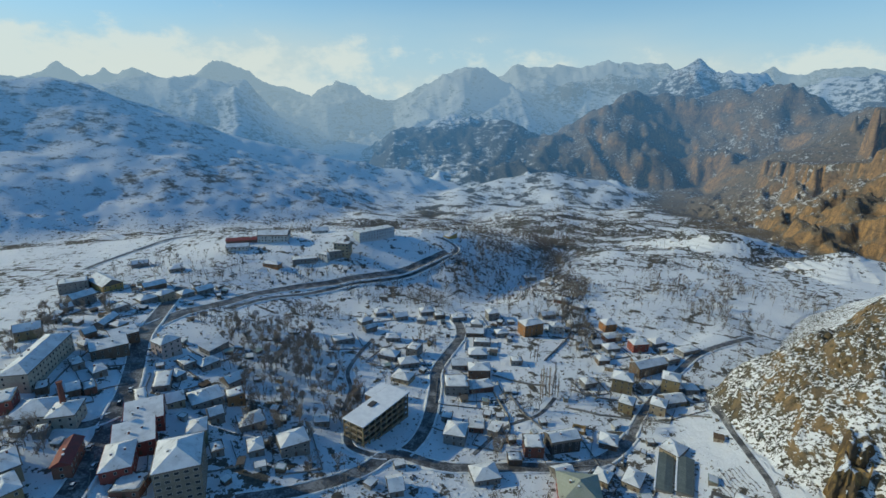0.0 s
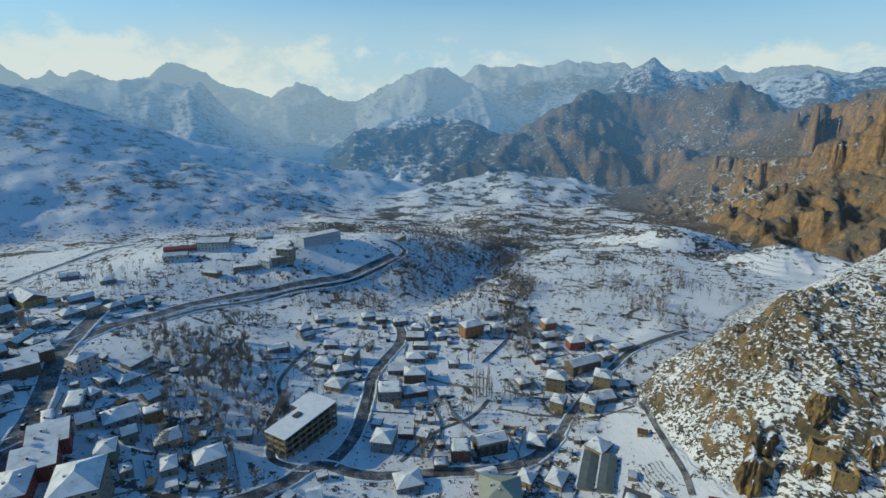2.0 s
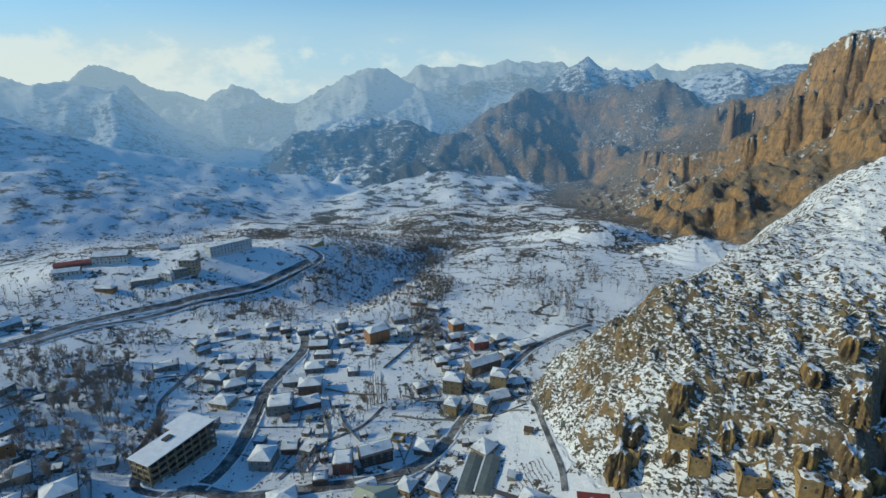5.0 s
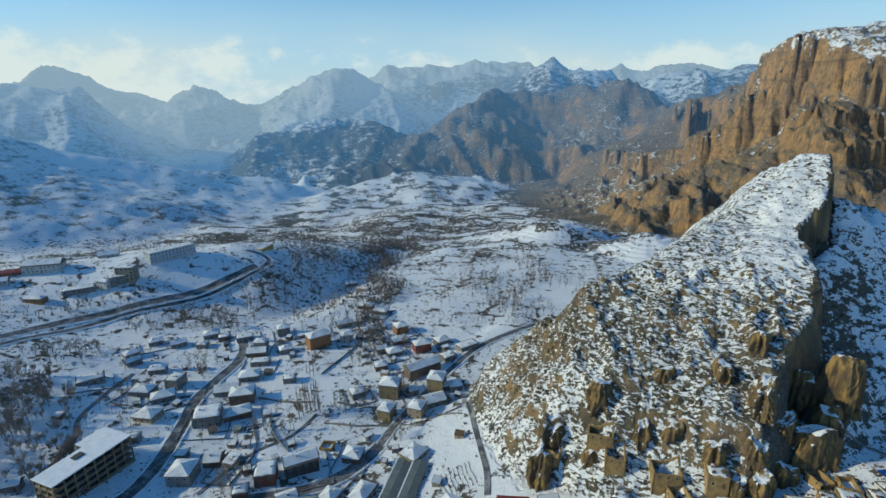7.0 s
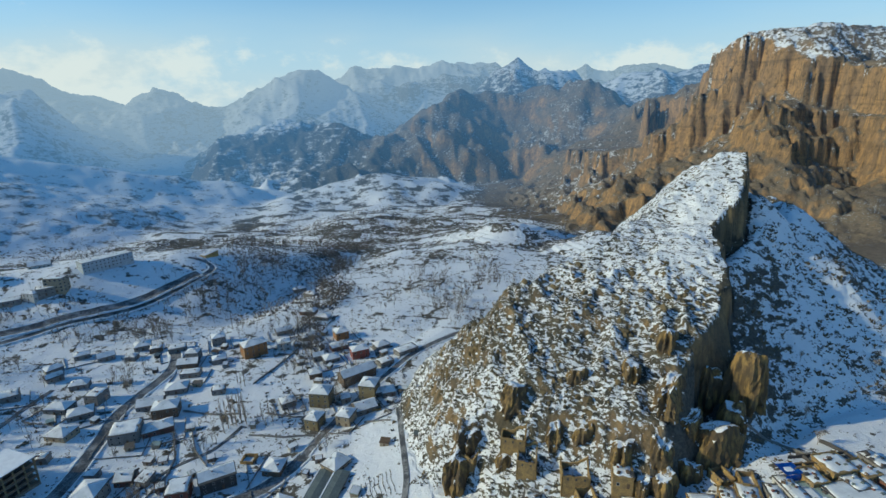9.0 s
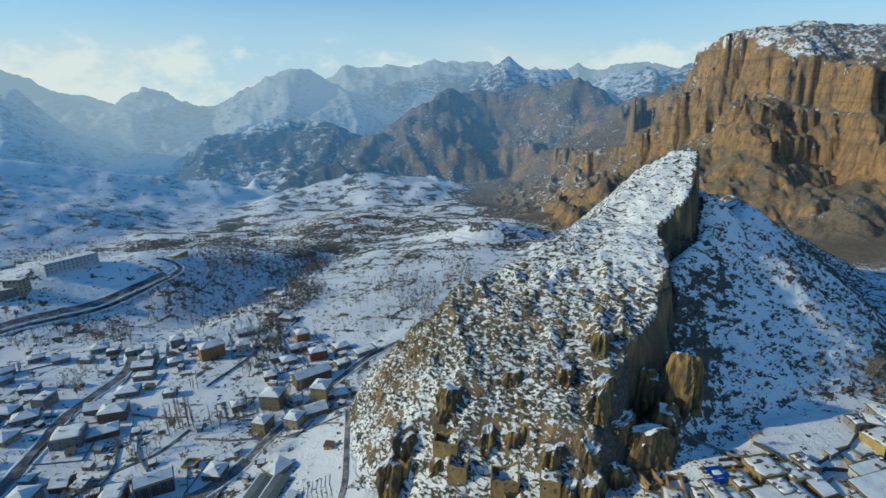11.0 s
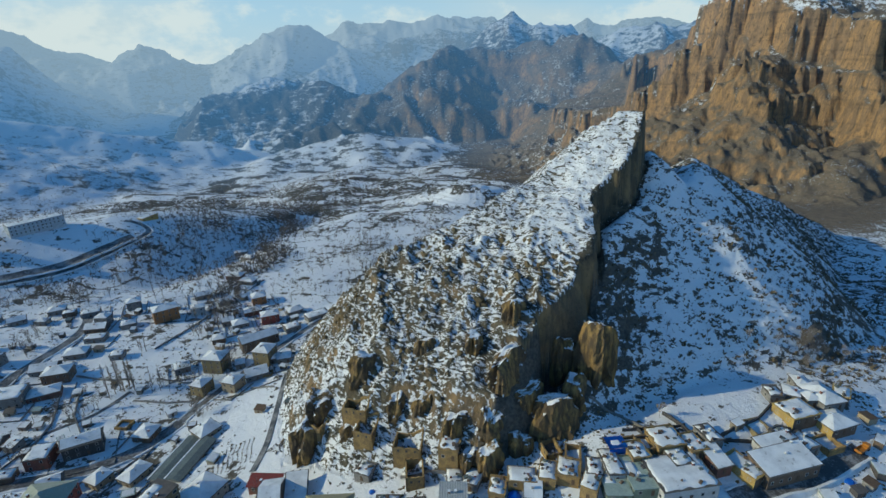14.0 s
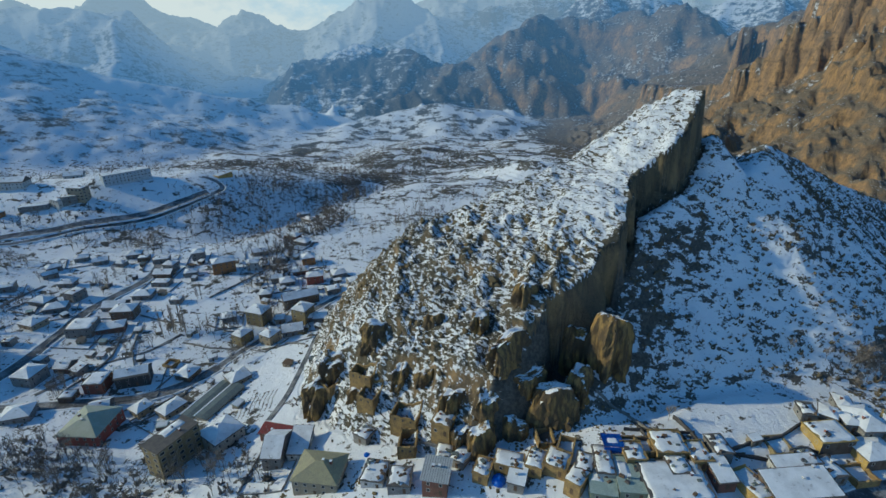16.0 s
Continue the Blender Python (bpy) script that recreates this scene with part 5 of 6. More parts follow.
house(103.7, 401.5, -22, 12.3, 8, 1, "hip", "redbrown")
house(94.4, 503.8, 13, 12.6, 7, 1, "hip", "grey")
house(105.5, 470.0, -38, 12.6, 7, 1, "hip", "grey")
house(114.6, 387.3, -31, 11.7, 7, 1, "hip", "grey")
house(-10.5, 369.3, 14, 10.4, 8, 1, "hip", "grey")
house(-64.5, 308.1, 22, 14.1, 9, 1, "flat", "grey")
house(-49.9, 332.2, 36, 9.0, 6, 1, "gable", "grey")
house(-245.1, 308.0, 51, 6.1, 8, 1, "gable", "grey")
house(-236.6, 286.2, 48, 5.6, 8, 1, "hip", "grey")
house(-193.0, 279.6, 67, 7.0, 8, 1, "hip", "beige")
house(-200.3, 263.7, 53, 6.1, 8, 1, "gable", "brown")
house(-182.2, 227.8, 48, 5.1, 9, 1, "flat", "grey")
house(-169.4, 224.1, 49, 6.0, 8, 1, "hip", "grey")
house(-170.0, 207.7, 35, 5.0, 8, 1, "gable", "brown")
house(-164.9, 210.8, 41, 4.3, 8, 1, "flat", "redbrown")
house(-188.8, 351.7, 55, 9.8, 8, 1, "hip", "grey")
house(-180.8, 362.6, 50, 12.1, 8, 1, "gable", "grey")
house(-137.0, 245.9, 51, 6.9, 9, 1, "flat", "grey")
house(-135.6, 232.8, 61, 5.6, 8, 1, "hip", "grey")
house(-104.2, 205.4, 34, 6.2, 9, 1, "gable", "grey")
house(-79.9, 188.2, 25, 6.4, 9, 1, "hip", "grey")
house(-94.5, 183.0, 32, 4.3, 7, 1, "flat", "grey")
house(-265.2, 425.6, 28, 12.9, 9, 1, "gable", "grey")
house(-224.5, 408.2, 36, 10.7, 8, 1, "hip", "grey")
house(-191.1, 247.9, 62, 4.2, 7, 1, "hip", "grey")
house(-183.1, 206.1, 34, 5.0, 8, 1, "flat", "brown")
house(-55.3, 345.1, 38, 9.5, 7, 1, "hip", "grey")
house(-46.1, 363.7, 20, 8.9, 7, 1, "hip", "grey")
house(-30.1, 358.7, 22, 9.9, 7, 1, "gable", "grey")
house(-0.3, 362.4, 13, 8.0, 6, 1, "flat", "brown")
house(44.7, 333.9, 12, 8.5, 7, 1, "hip", "grey")
house(50.0, 293.6, 0, 7.2, 6, 1, "flat", "grey")
house(102.2, 353.9, 18, 9.8, 7, 1, "hip", "grey")
house(108.7, 318.2, 11, 7.5, 7, 1, "gable", "grey")
house(151.3, 319.5, 20, 9.7, 8, 1, "hip", "grey")
house(150.1, 295.1, 22, 9.3, 8, 1, "flat", "grey")
house(166.1, 306.0, 21, 14.7, 8, 1, "flat", "grey")
house(106.2, 295.6, 6, 7.5, 7, 1, "hip", "brown")
house(122.1, 263.0, 7, 5.2, 6, 1, "hip", "grey")
house(-21.3, 247.0, 0, 4.7, 5, 1, "flat", "grey")
house(-35.5, 246.8, -3, 4.1, 5, 1, "gable", "grey")
house(36.1, 199.4, 0, 6.5, 6, 1, "flat", "brown")
house(139.7, 261.9, 6, 5.8, 7, 1, "hip", "grey")
house(-17.7, 175.8, 15, 5.9, 9, 1, "gable", "grey")
house(56.4, 189.1, 15, 8.3, 9, 1, "gable", "grey")
house(181.4, 139.7, -37, 6.1, 6, 1, "flat", "grey")
house(287.4, 103.7, -0, 6.2, 8, 1, "flat", "ochre")
house(295.2, 105.6, -1, 5.4, 8, 1, "flat", "grey")
house(267.6, 105.6, -4, 6.2, 7, 1, "flat", "ochre")
house(279.3, 100.4, -2, 6.3, 8, 1, "flat", "grey")
house(291.4, 97.7, 1, 5.6, 9, 1, "shed", "redbrown")
house(252.2, 105.2, -25, 3.3, 7, 1, "flat", "grey")
house(320.5, 99.8, 3, 6.1, 6, 1, "flat", "grey")
house(231.5, 105.9, -23, 4.3, 7, 1, "shed", "grey")
house(221.4, 110.9, -26, 5.1, 7, 1, "flat", "ochre")
house(332.8, 116.6, -17, 3.5, 6, 1, "flat", "grey")
house(347.9, 119.1, -22, 4.0, 7, 1, "hip", "grey")
house(186.3, 118.9, -15, 7.6, 9, 1, "flat", "white")
house(194.7, 114.1, -9, 7.2, 8, 1, "flat", "grey")

# ---- ruined stone houses at the foot of the hill ----
ruin(181.0, 156.7, -28, 9.7, 6, 4.4)
ruin(183.7, 149.6, -27, 7.5, 9, 5.5)
ruin(197.4, 137.9, -22, 10.2, 8, 4.4)
ruin(197.6, 128.8, -9, 6.4, 9, 5.7)
ruin(187.8, 121.1, -2, 6.1, 6, 2.0)
ruin(164.8, 166.6, -44, 10.0, 6, 4.4)
ruin(268.0, 109.2, -4, 5.3, 7, 2.0)
ruin(272.9, 108.5, -3, 4.4, 7, 2.2)
ruin(334.8, 94.9, 2, 7.7, 7, 2.0)
ruin(315.0, 105.0, -0, 7.2, 8, 0.9)
ruin(243.2, 118.3, -0, 5.7, 7, 2.6)
ruin(248.8, 113.0, -27, 5.3, 7, 2.4)
ruin(138.1, 248.6, -4, 5.1, 5, 1.8)
ruin(73.0, 225.0, -20, 6.5, 6, 1.8)

# ---- special buildings ----
def unfinished_block(x, y, turn, length, depth, storeys):
    """A bare concrete frame of several storeys, its bays open, with a snow-covered slab roof."""
    base = ground_at(x, y)
    root = new("apartment_building")
    root.matrix_basis = Matrix.Translation((0, 0, base)) @ pose(x, y, 0, 0, 0, turn)
    claim_box(pose(x, y, 0, 0, 0, turn), length / 2 + 1, depth / 2 + 3)
    a, b, h = length / 2, depth / 2, 3.2
    for s in range(storeys + 1):
        part("floor_slab", box(-a, -b, s * h - 0.3, a, b, s * h), WALLS["concrete"], root)
    part("foundation", box(-a, -b, -3.0, a, b, -0.3), WALLS["concrete"], root)
    nx, ny = 9, 4
    for i in range(nx):
        for j in range(ny):
            if 0 < i < nx - 1 and 0 < j < ny - 1:
                continue
            cx, cy = -a + 0.3 + (2 * a - 0.6) * i / (nx - 1), -b + 0.3 + (2 * b - 0.6) * j / (ny - 1)
            part("column", box(cx - 0.3, cy - 0.3, 0, cx + 0.3, cy + 0.3, storeys * h - 0.3), WALLS["olive"], root)
    for s in range(storeys):
        # sun and shade put into the colour: long face brown, lit end beige
        part("parapet", box(-a + 0.35, -b + 0.15, s * h, a - 0.35, -b + 0.35, s * h + 1.0), WALLS["brown"], root)
        part("parapet", box(-a + 0.15, -b + 0.35, s * h, -a + 0.35, b - 0.35, s * h + 0.9), WALLS["beige"], root)
        part("inner_wall", box(-a + 2.6, -b + 2.6, s * h, a - 2.6, b - 2.6, s * h + h - 0.31), WALLS["dark"], root)
    top = part("roof", box(-a - 0.5, -b - 0.5, storeys * h, a + 0.5, b + 0.5, storeys * h + 0.3), WALLS["concrete"], root)
    part("snow_cover", box(-a - 0.4, -b - 0.4, storeys * h + 0.3, a + 0.4, b + 0.4, storeys * h + 0.5, None, 0.15), MAT_SNOW, top, "white snow cover")
    wing = part("rear_wing", box(a * 0.25, b, -3.0, a * 0.98, b + 5.5, storeys * h - 0.2), WALLS["brown"], root)
    part("wing_snow", box(a * 0.25 - 0.3, b, storeys * h - 0.2, a + 0.3, b + 5.8, storeys * h + 0.1), MAT_SNOW, wing, "white snow cover")
    part("stair_hatch", box(-a * 0.2, b * 0.1, storeys * h + 0.3, a * 0.05, b * 0.55, storeys * h + 1.1), WALLS["dark"], root)
    tagged(root, "unfinished concrete apartment block with open bays and snowy roof", "building", "town buildings")


unfinished_block(-30.5, 219.5, 57, 35, 12.5, 4)


def long_shed(x0, y0, x1, y1, width):
    """A long low shed under a sheet-metal roof with the snow slid off."""
    length = math.hypot(x1 - x0, y1 - y0)
    cx, cy = (x0 + x1) / 2, (y0 + y1) / 2
    root = new("long_shed")
    base = ground_at(cx, cy)
    root.matrix_basis = pose(cx, cy, base, 0, 0, math.degrees(math.atan2(y1 - y0, x1 - x0)))
    a, b = length / 2, width / 2
    claim_box(root.matrix_basis, length / 2 + 1, width / 2 + 1)
    part("wall_body", box(-a, -b, -2.5, a, b, 1.9), WALLS["grey"], root)
    top = part("roof", hip(a + 0.4, b + 0.4, 1.9, b * 0.16, 0.12, 0, a + 0.4), MAT_METAL, root)
    part("eave_snow", box(-a - 0.3, b + 0.1, 1.98, a + 0.3, b + 0.9, 2.2, None, 0.1), MAT_SNOW, top)
    tagged(root, "long low shed with grey-green sheet-metal roof", "shed", "long sheds")


long_shed(98, 180, 109, 203, 6.4)
long_shed(105.5, 176.5, 116, 198.5, 6.4)


def brick_chimney(x, y, height):
    bm = bmesh.new()
    bmesh.ops.create_cone(bm, cap_ends=True, segments=14, radius1=1.5, radius2=0.95, depth=height + 3)
    root = new("factory_chimney")
    root.matrix_basis = pose(x, y, ground_at(x, y), 0, 0, 0)
    part("shaft", bm, MAT_BRICK, root, at=Matrix.Translation((0, 0, height / 2 - 1.5)))
    rim = bmesh.new()
    bmesh.ops.create_cone(rim, cap_ends=True, segments=14, radius1=1.15, radius2=1.2, depth=0.8)
    part("rim", rim, MAT_BRICK, root, at=Matrix.Translation((0, 0, height - 0.2)))
    tagged(root, "tall round red brick factory chimney beside low roofs", "chimney")


brick_chimney(-160.5, 189.0, 17.5)


def tarp_shelter(x, y, turn):
    """A frame of poles hung with bright blue sheeting."""
    root = new("tarpaulin_shelter")
    root.matrix_basis = pose(x, y, ground_at(x, y), 0, 0, turn)
    for sx in (-3.0, 3.0):
        for sy in (-2.6, 2.6):
            part("pole", box(sx - 0.08, sy - 0.08, -1.5, sx + 0.08, sy + 0.08, 2.6), MAT_WOOD, root)
    bm = bmesh.new()
    grid = [[bm.verts.new((-3.2 + 6.4 * i / 12, -2.8 + 5.6 * j / 8, 2.62 - 0.5 * math.sin(math.pi * i / 12) * math.sin(math.pi * j / 8) + 0.06 * math.sin(i * 2.1 + j * 1.3))) for j in range(9)] for i in range(13)]
    for i in range(12):
        for j in range(8):
            bm.faces.new((grid[i][j], grid[i + 1][j], grid[i + 1][j + 1], grid[i][j + 1]))
    bmesh.ops.solidify(bm, geom=list(bm.faces), thickness=0.05)
    part("sheet", bm, MAT_BLUE, root, "bright blue tarpaulin")
    part("side_sheet", box(-3.1, -2.75, 0.0, 3.1, -2.68, 2.3), MAT_BLUE, root, "bright blue tarpaulin")
    part("snow_patch", box(-1.6, -0.9, 2.2, 1.7, 1.5, 2.4, None, 0.5), MAT_SNOW, root)
    tagged(root, "open frame shelter hung with bright blue tarpaulin", "shelter")


tarp_shelter(262.5, 110.0, -8)


def blue_heap(x, y, size, flat):
    """A round heap wrapped in blue sheeting."""
    bm = bmesh.new()
    bmesh.ops.create_icosphere(bm, subdivisions=3, radius=size)
    for v in bm.verts:
        v.co *= 1 + 0.10 * noise.noise(v.co * 1.1) + 0.05 * noise.noise(v.co * 3.0)
        v.co.z *= flat
    root = part("covered_heap", bm, MAT_BLUE, at=pose(x, y, ground_at(x, y) + 0.2, 0, 0, 20))
    tagged(root, "round heap covered with bright blue sheeting", "covered heap")


blue_heap(226.0, 107.5, 2.3, 0.85)
blue_heap(182.6, 130.5, 1.1, 0.5)


def stone_wall(line, height=1.1, thick=0.6):
    """A low dry-stone wall that follows the ground."""
    bm = bmesh.new()
    rows = []
    for (ax, ay), (bx, by) in zip(line, line[1:]):
        size = math.hypot(bx - ax, by - ay)
        n = max(2, int(size / 1.6))
        nx, ny = -(by - ay) / size * thick / 2, (bx - ax) / size * thick / 2
        for i in range(n + (1 if (bx, by) == tuple(line[-1]) else 0)):
            px, py = ax + (bx - ax) * i / n, ay + (by - ay) * i / n
            z = ground_at(px, py)
            h = height * wild.uniform(0.7, 1.1)
            rows.append([bm.verts.new(p) for p in ((px - nx, py - ny, z - 0.8), (px - nx * 0.8, py - ny * 0.8, z + h), (px + nx * 0.8, py + ny * 0.8, z + h * 0.95), (px + nx, py + ny, z - 0.8))])
    for r0, r1 in zip(rows, rows[1:]):
        for j in range(3):
            bm.faces.new((r0[j], r0[j + 1], r1[j + 1], r1[j]))
    bm.faces.new(rows[0])
    bm.faces.new(rows[-1][::-1])
    bmesh.ops.recalc_face_normals(bm, faces=bm.faces)
    tagged(part("stone_wall", bm, WALLS["dark"] if height > 1.2 else WALLS["grey"]), "low dark dry-stone wall between snowy fields", "wall", "field walls")


stone_wall([(288, 120), (291, 108), (299, 105), (318, 108), (329, 113), (332, 117)], 1.6)
stone_wall([(33, 279), (52, 270), (64, 267)])
stone_wall([(78, 264), (93, 256), (108, 252)])
stone_wall([(71, 246), (88, 239), (104, 236)])
stone_wall([(69, 297), (89, 326), (97, 340)])
stone_wall([(130, 237), (143, 228)])
stone_wall([(40, 264), (46, 240), (54, 225)])
stone_wall([(31, 264), (38, 235), (36, 211)])
stone_wall([(264, 130), (273, 124), (278, 113), (283, 106)])
stone_wall([(193, 132), (211, 124)])

def garden_wall(x, y, turn, a, b):
    """A low wall round three sides of a garden."""
    m = pose(x, y, 0, 0, 0, turn)
    ring = [m @ Vector(p) for p in ((-a, b, 0), (-a, -b, 0), (a, -b, 0), (a, b, 0))]
    stone_wall([(p.x, p.y) for p in ring], 0.8, 0.35)


for x, y, turn, a, b in GARDENS:
    garden_wall(x, y, turn, a, b)

def small_shed(x, y, turn, w, d, h, look, covered):
    """A low outbuilding with a sloping sheet roof, some of it under snow."""
    base = min(ground_at(x + dx, y + dy) for dx in (-w / 2, w / 2) for dy in (-d / 2, d / 2))
    root = new("shed")
    root.matrix_basis = pose(x, y, base, 0, 0, turn)
    claim_box(root.matrix_basis, w / 2 + 0.4, d / 2 + 0.4)
    a, b, lift = w / 2, d / 2, d * 0.14
    part("wall_body", solid([(-a, -b, -1.2), (a, -b, -1.2), (a, b, -1.2), (-a, b, -1.2), (-a, -b, h), (a, -b, h), (a, b, h + lift), (-a, b, h + lift)], BOX_FACES), WALLS[look], root)

    def sheet_roof(grow, low, high):
        p, q = a + grow, b + grow
        return solid([(-p, -q, h + low), (p, -q, h + low), (p, q, h + lift + low), (-p, q, h + lift + low), (-p, -q, h + high), (p, -q, h + high), (p, q, h + lift + high), (-p, q, h + lift + high)], BOX_FACES)

    roof = part("roof", sheet_roof(0.3, 0.0, 0.1), wild.choice((MAT_ROOF, MAT_METAL, MAT_WOOD, MAT_MINT)), root)
    if covered:
        part("snow_cover", sheet_roof(0.3 - wild.uniform(0.15, 0.5), 0.1, 0.25), MAT_ROOF_SNOW, roof, "white snow cover")
    part("door", box(-0.45, -b - 0.06, 0, 0.45, -b + 0.03, min(1.8, h - 0.1)), MAT_WOOD, root, "dark plank door")
    tagged(root, f"small {LOOKS[look].split()[-1]} shed with a low sloping roof" + (" under snow" if covered else ""), "shed", "small outbuildings")


def sheds(x0, x1, y0, y1, many, near):
    """Scatters outbuildings over the yards between the houses."""
    put = 0
    for _ in range(many * 12):
        x, y = wild.uniform(x0, x1), wild.uniform(y0, y1)
        reach = [(dx, dy) for dx in (-3, 0, 3) for dy in (-3, 0, 3)]
        beside = any(not free(x + 9 * c, y + 9 * e) for c, e in ((1, 0), (-1, 0), (0, 1), (0, -1)))
        if put >= many or not all(free(x + dx, y + dy) for dx, dy in reach) or not (beside or not near) or ground_at(x, y) > 47:
            continue
        put += 1
        small_shed(x, y, wild.choice((0, 12, 25, -20, 60, 90)) + wild.uniform(-6, 6), wild.uniform(2.6, 5.2), wild.uniform(2.4, 4.0), wild.uniform(1.9, 2.6), wild.choice(("grey", "brown", "dark", "white", "beige", "concrete")), wild.random() < 0.75)


sheds(205, 362, 78, 108, 30, False)
sheds(-210, -60, 150, 280, 34, True)
sheds(-35, 160, 175, 360, 44, True)
sheds(-260, -150, 280, 400, 16, True)
for line in ([(269, 116), (291, 112)], [(270, 112), (290, 108)], [(274, 117), (275, 110)], [(280, 116), (281, 109)], [(286, 114), (287, 108)], [(300, 104), (312, 101), (322, 104)], [(296, 98), (302, 88)], [(322, 104), (330, 101)], [(334, 112), (344, 106)]):
    stone_wall(line, 1.5, 0.4)

# ---- rocks of the hill ----
crag(271, 139.5, 13.5, 12, 24, 20, 1.0, "rock_pillar", "tall golden-brown rock pillar beside the cliff")
crag(248, 127, 16, 11, 17, -10, 2.0)
crag(236, 139, 17, 7, 11, 38, 21.0)
crag(241, 133, 12, 6, 9, 25, 22.0)
crag(226, 128, 11, 7, 10, 45, 23.0)
crag(262, 147, 11, 8, 20, 10, 24.0)
crag(234, 124, 9, 6, 9, -15, 25.0)
crag(216, 124, 8, 6, 9, 20, 26.0)
crag(222, 121, 10, 7, 11, 30, 3.0)
crag(161, 165, 14, 9, 17, 35, 4.0)
crag(169, 171, 13, 9, 13, 15, 5.0)
crag(187, 168, 14, 9, 10, 30, 6.0)
crag(234, 138, 19, 9, 10, 42, 7.0)
crag(214, 134, 11, 7, 9, 35, 8.0)
crag(258, 131, 10, 8, 13, 60, 14.0)
crag(205, 146, 8, 6, 7, 10, 15.0)
crag(196, 152, 9, 6, 8, 50, 16.0)
crag(178, 156, 8, 6, 7, 20, 17.0)
crag(226, 150, 9, 6, 7, 70, 18.0)
crag(243, 152, 10, 6, 8, 40, 19.0)
crag(210, 160, 8, 5, 6, 0, 20.0)

# ---- cars ----
CAR_PAINT = [weathered(n, c, tuple(0.8 * q for q in c), 1.5, 0.35, 0.3, 0.0, 0.05) for n, c in (("white_paint", (0.62, 0.62, 0.62)), ("silver_paint", (0.35, 0.36, 0.38)), ("dark_paint", (0.05, 0.055, 0.07)), ("red_paint", (0.30, 0.04, 0.04)))]
MAT_RUBBER = weathered("tyre_rubber", (0.025, 0.025, 0.025), (0.04, 0.04, 0.04), 0.3, 0.9, 0.05)


def car(x, y, turn, paint):
    root = new("parked_car")
    root.matrix_basis = pose(x, y, ground_at(x, y) + 0.32, 0, 0, turn)
    body = box(-2.1, -0.85, 0.28, 2.1, 0.85, 0.85, None, 0.06)
    bmesh.ops.bevel(body, geom=list(body.edges), offset=0.08, segments=2, affect="EDGES")
    part("body", body, CAR_PAINT[paint], root)
    part("cabin", solid([(-1.6, -0.78, 0.85), (0.9, -0.78, 0.85), (0.9, 0.78, 0.85), (-1.6, 0.78, 0.85), (-1.1, -0.6, 1.45), (0.3, -0.6, 1.45), (0.3, 0.6, 1.45), (-1.1, 0.6, 1.45)], BOX_FACES), MAT_GLASS, root, "dark car windows")
    part("roof_snow", box(-1.1, -0.6, 1.45, 0.3, 0.6, 1.55, None, 0.06), MAT_SNOW, root)
    for sx in (-1.3, 1.3):
        for sy in (-0.82, 0.82):
            wheel = bmesh.new()
            bmesh.ops.create_cone(wheel, cap_ends=True, segments=12, radius1=0.32, radius2=0.32, depth=0.22)
            part("wheel", wheel, MAT_RUBBER, root, at=pose(sx, sy, 0.3, 90, 0, 0))
    tagged(root, ("white", "silver", "dark", "red")[paint] + " parked car on the slushy street", "car", "parked cars")


car(-140.3, 173.0, 105, 0)
car(-132.5, 163.3, 100, 0)
car(-133.0, 152.8, 95, 1)
car(-157.8, 248.2, 20, 0)
car(-154.4, 242.9, 20, 1)
car(-148.4, 214.8, 108, 0)
car(-144.3, 184.5, 105, 1)
car(-160.0, 254.0, 20, 2)
car(-146.9, 203.5, 108, 2)
car(-138.0, 191.0, 100, 0)

def truck(x, y, turn):
    """A small tipper lorry: cab, open bed, wheels."""
    root = new("parked_truck")
    root.matrix_basis = pose(x, y, ground_at(x, y) + 0.32, 0, 0, turn)
    cab = box(1.2, -1.05, 0.6, 3.0, 1.05, 2.5, None, 0.1)
    bmesh.ops.bevel(cab, geom=list(cab.edges), offset=0.1, segments=2, affect="EDGES")
    part("cab", cab, ORANGE_PAINT, root, "orange painted cab")
    part("windscreen", box(2.86, -0.85, 1.55, 2.98, 0.85, 2.25), MAT_GLASS, root)
    part("chassis", box(-3.0, -0.5, 0.5, 2.8, 0.5, 0.75), MAT_RUBBER, root)
    bed = part("bed", box(-3.0, -1.1, 0.8, 1.0, 1.1, 1.0), ORANGE_PAINT, root, "open orange tipper bed")
    for sx0, sy0, sx1, sy1 in ((-3.0, -1.1, 1.0, -1.0), (-3.0, 1.0, 1.0, 1.1), (-3.0, -1.0, -2.9, 1.0), (0.9, -1.0, 1.0, 1.0)):
        part("side_board", box(sx0, sy0, 1.0, sx1, sy1, 1.7), ORANGE_PAINT, bed)
    for sx in (-2.0, -0.8, 2.1):
        for sy in (-0.95, 0.95):
            wheel = bmesh.new()
            bmesh.ops.create_cone(wheel, cap_ends=True, segments=12, radius1=0.48, radius2=0.48, depth=0.3)
            part("wheel", wheel, MAT_RUBBER, root, at=pose(sx, sy, 0.46, 90, 0, 0))
    tagged(root, "small orange tipper truck parked on the slushy street", "truck")


ORANGE_PAINT = weathered("orange_paint", (0.55, 0.22, 0.03), (0.42, 0.18, 0.04), 1.5, 0.4, 0.3, 0.0, 0.05)
truck(345, 90.5, 12)
blue_heap(331, 83, 1.6, 0.35)

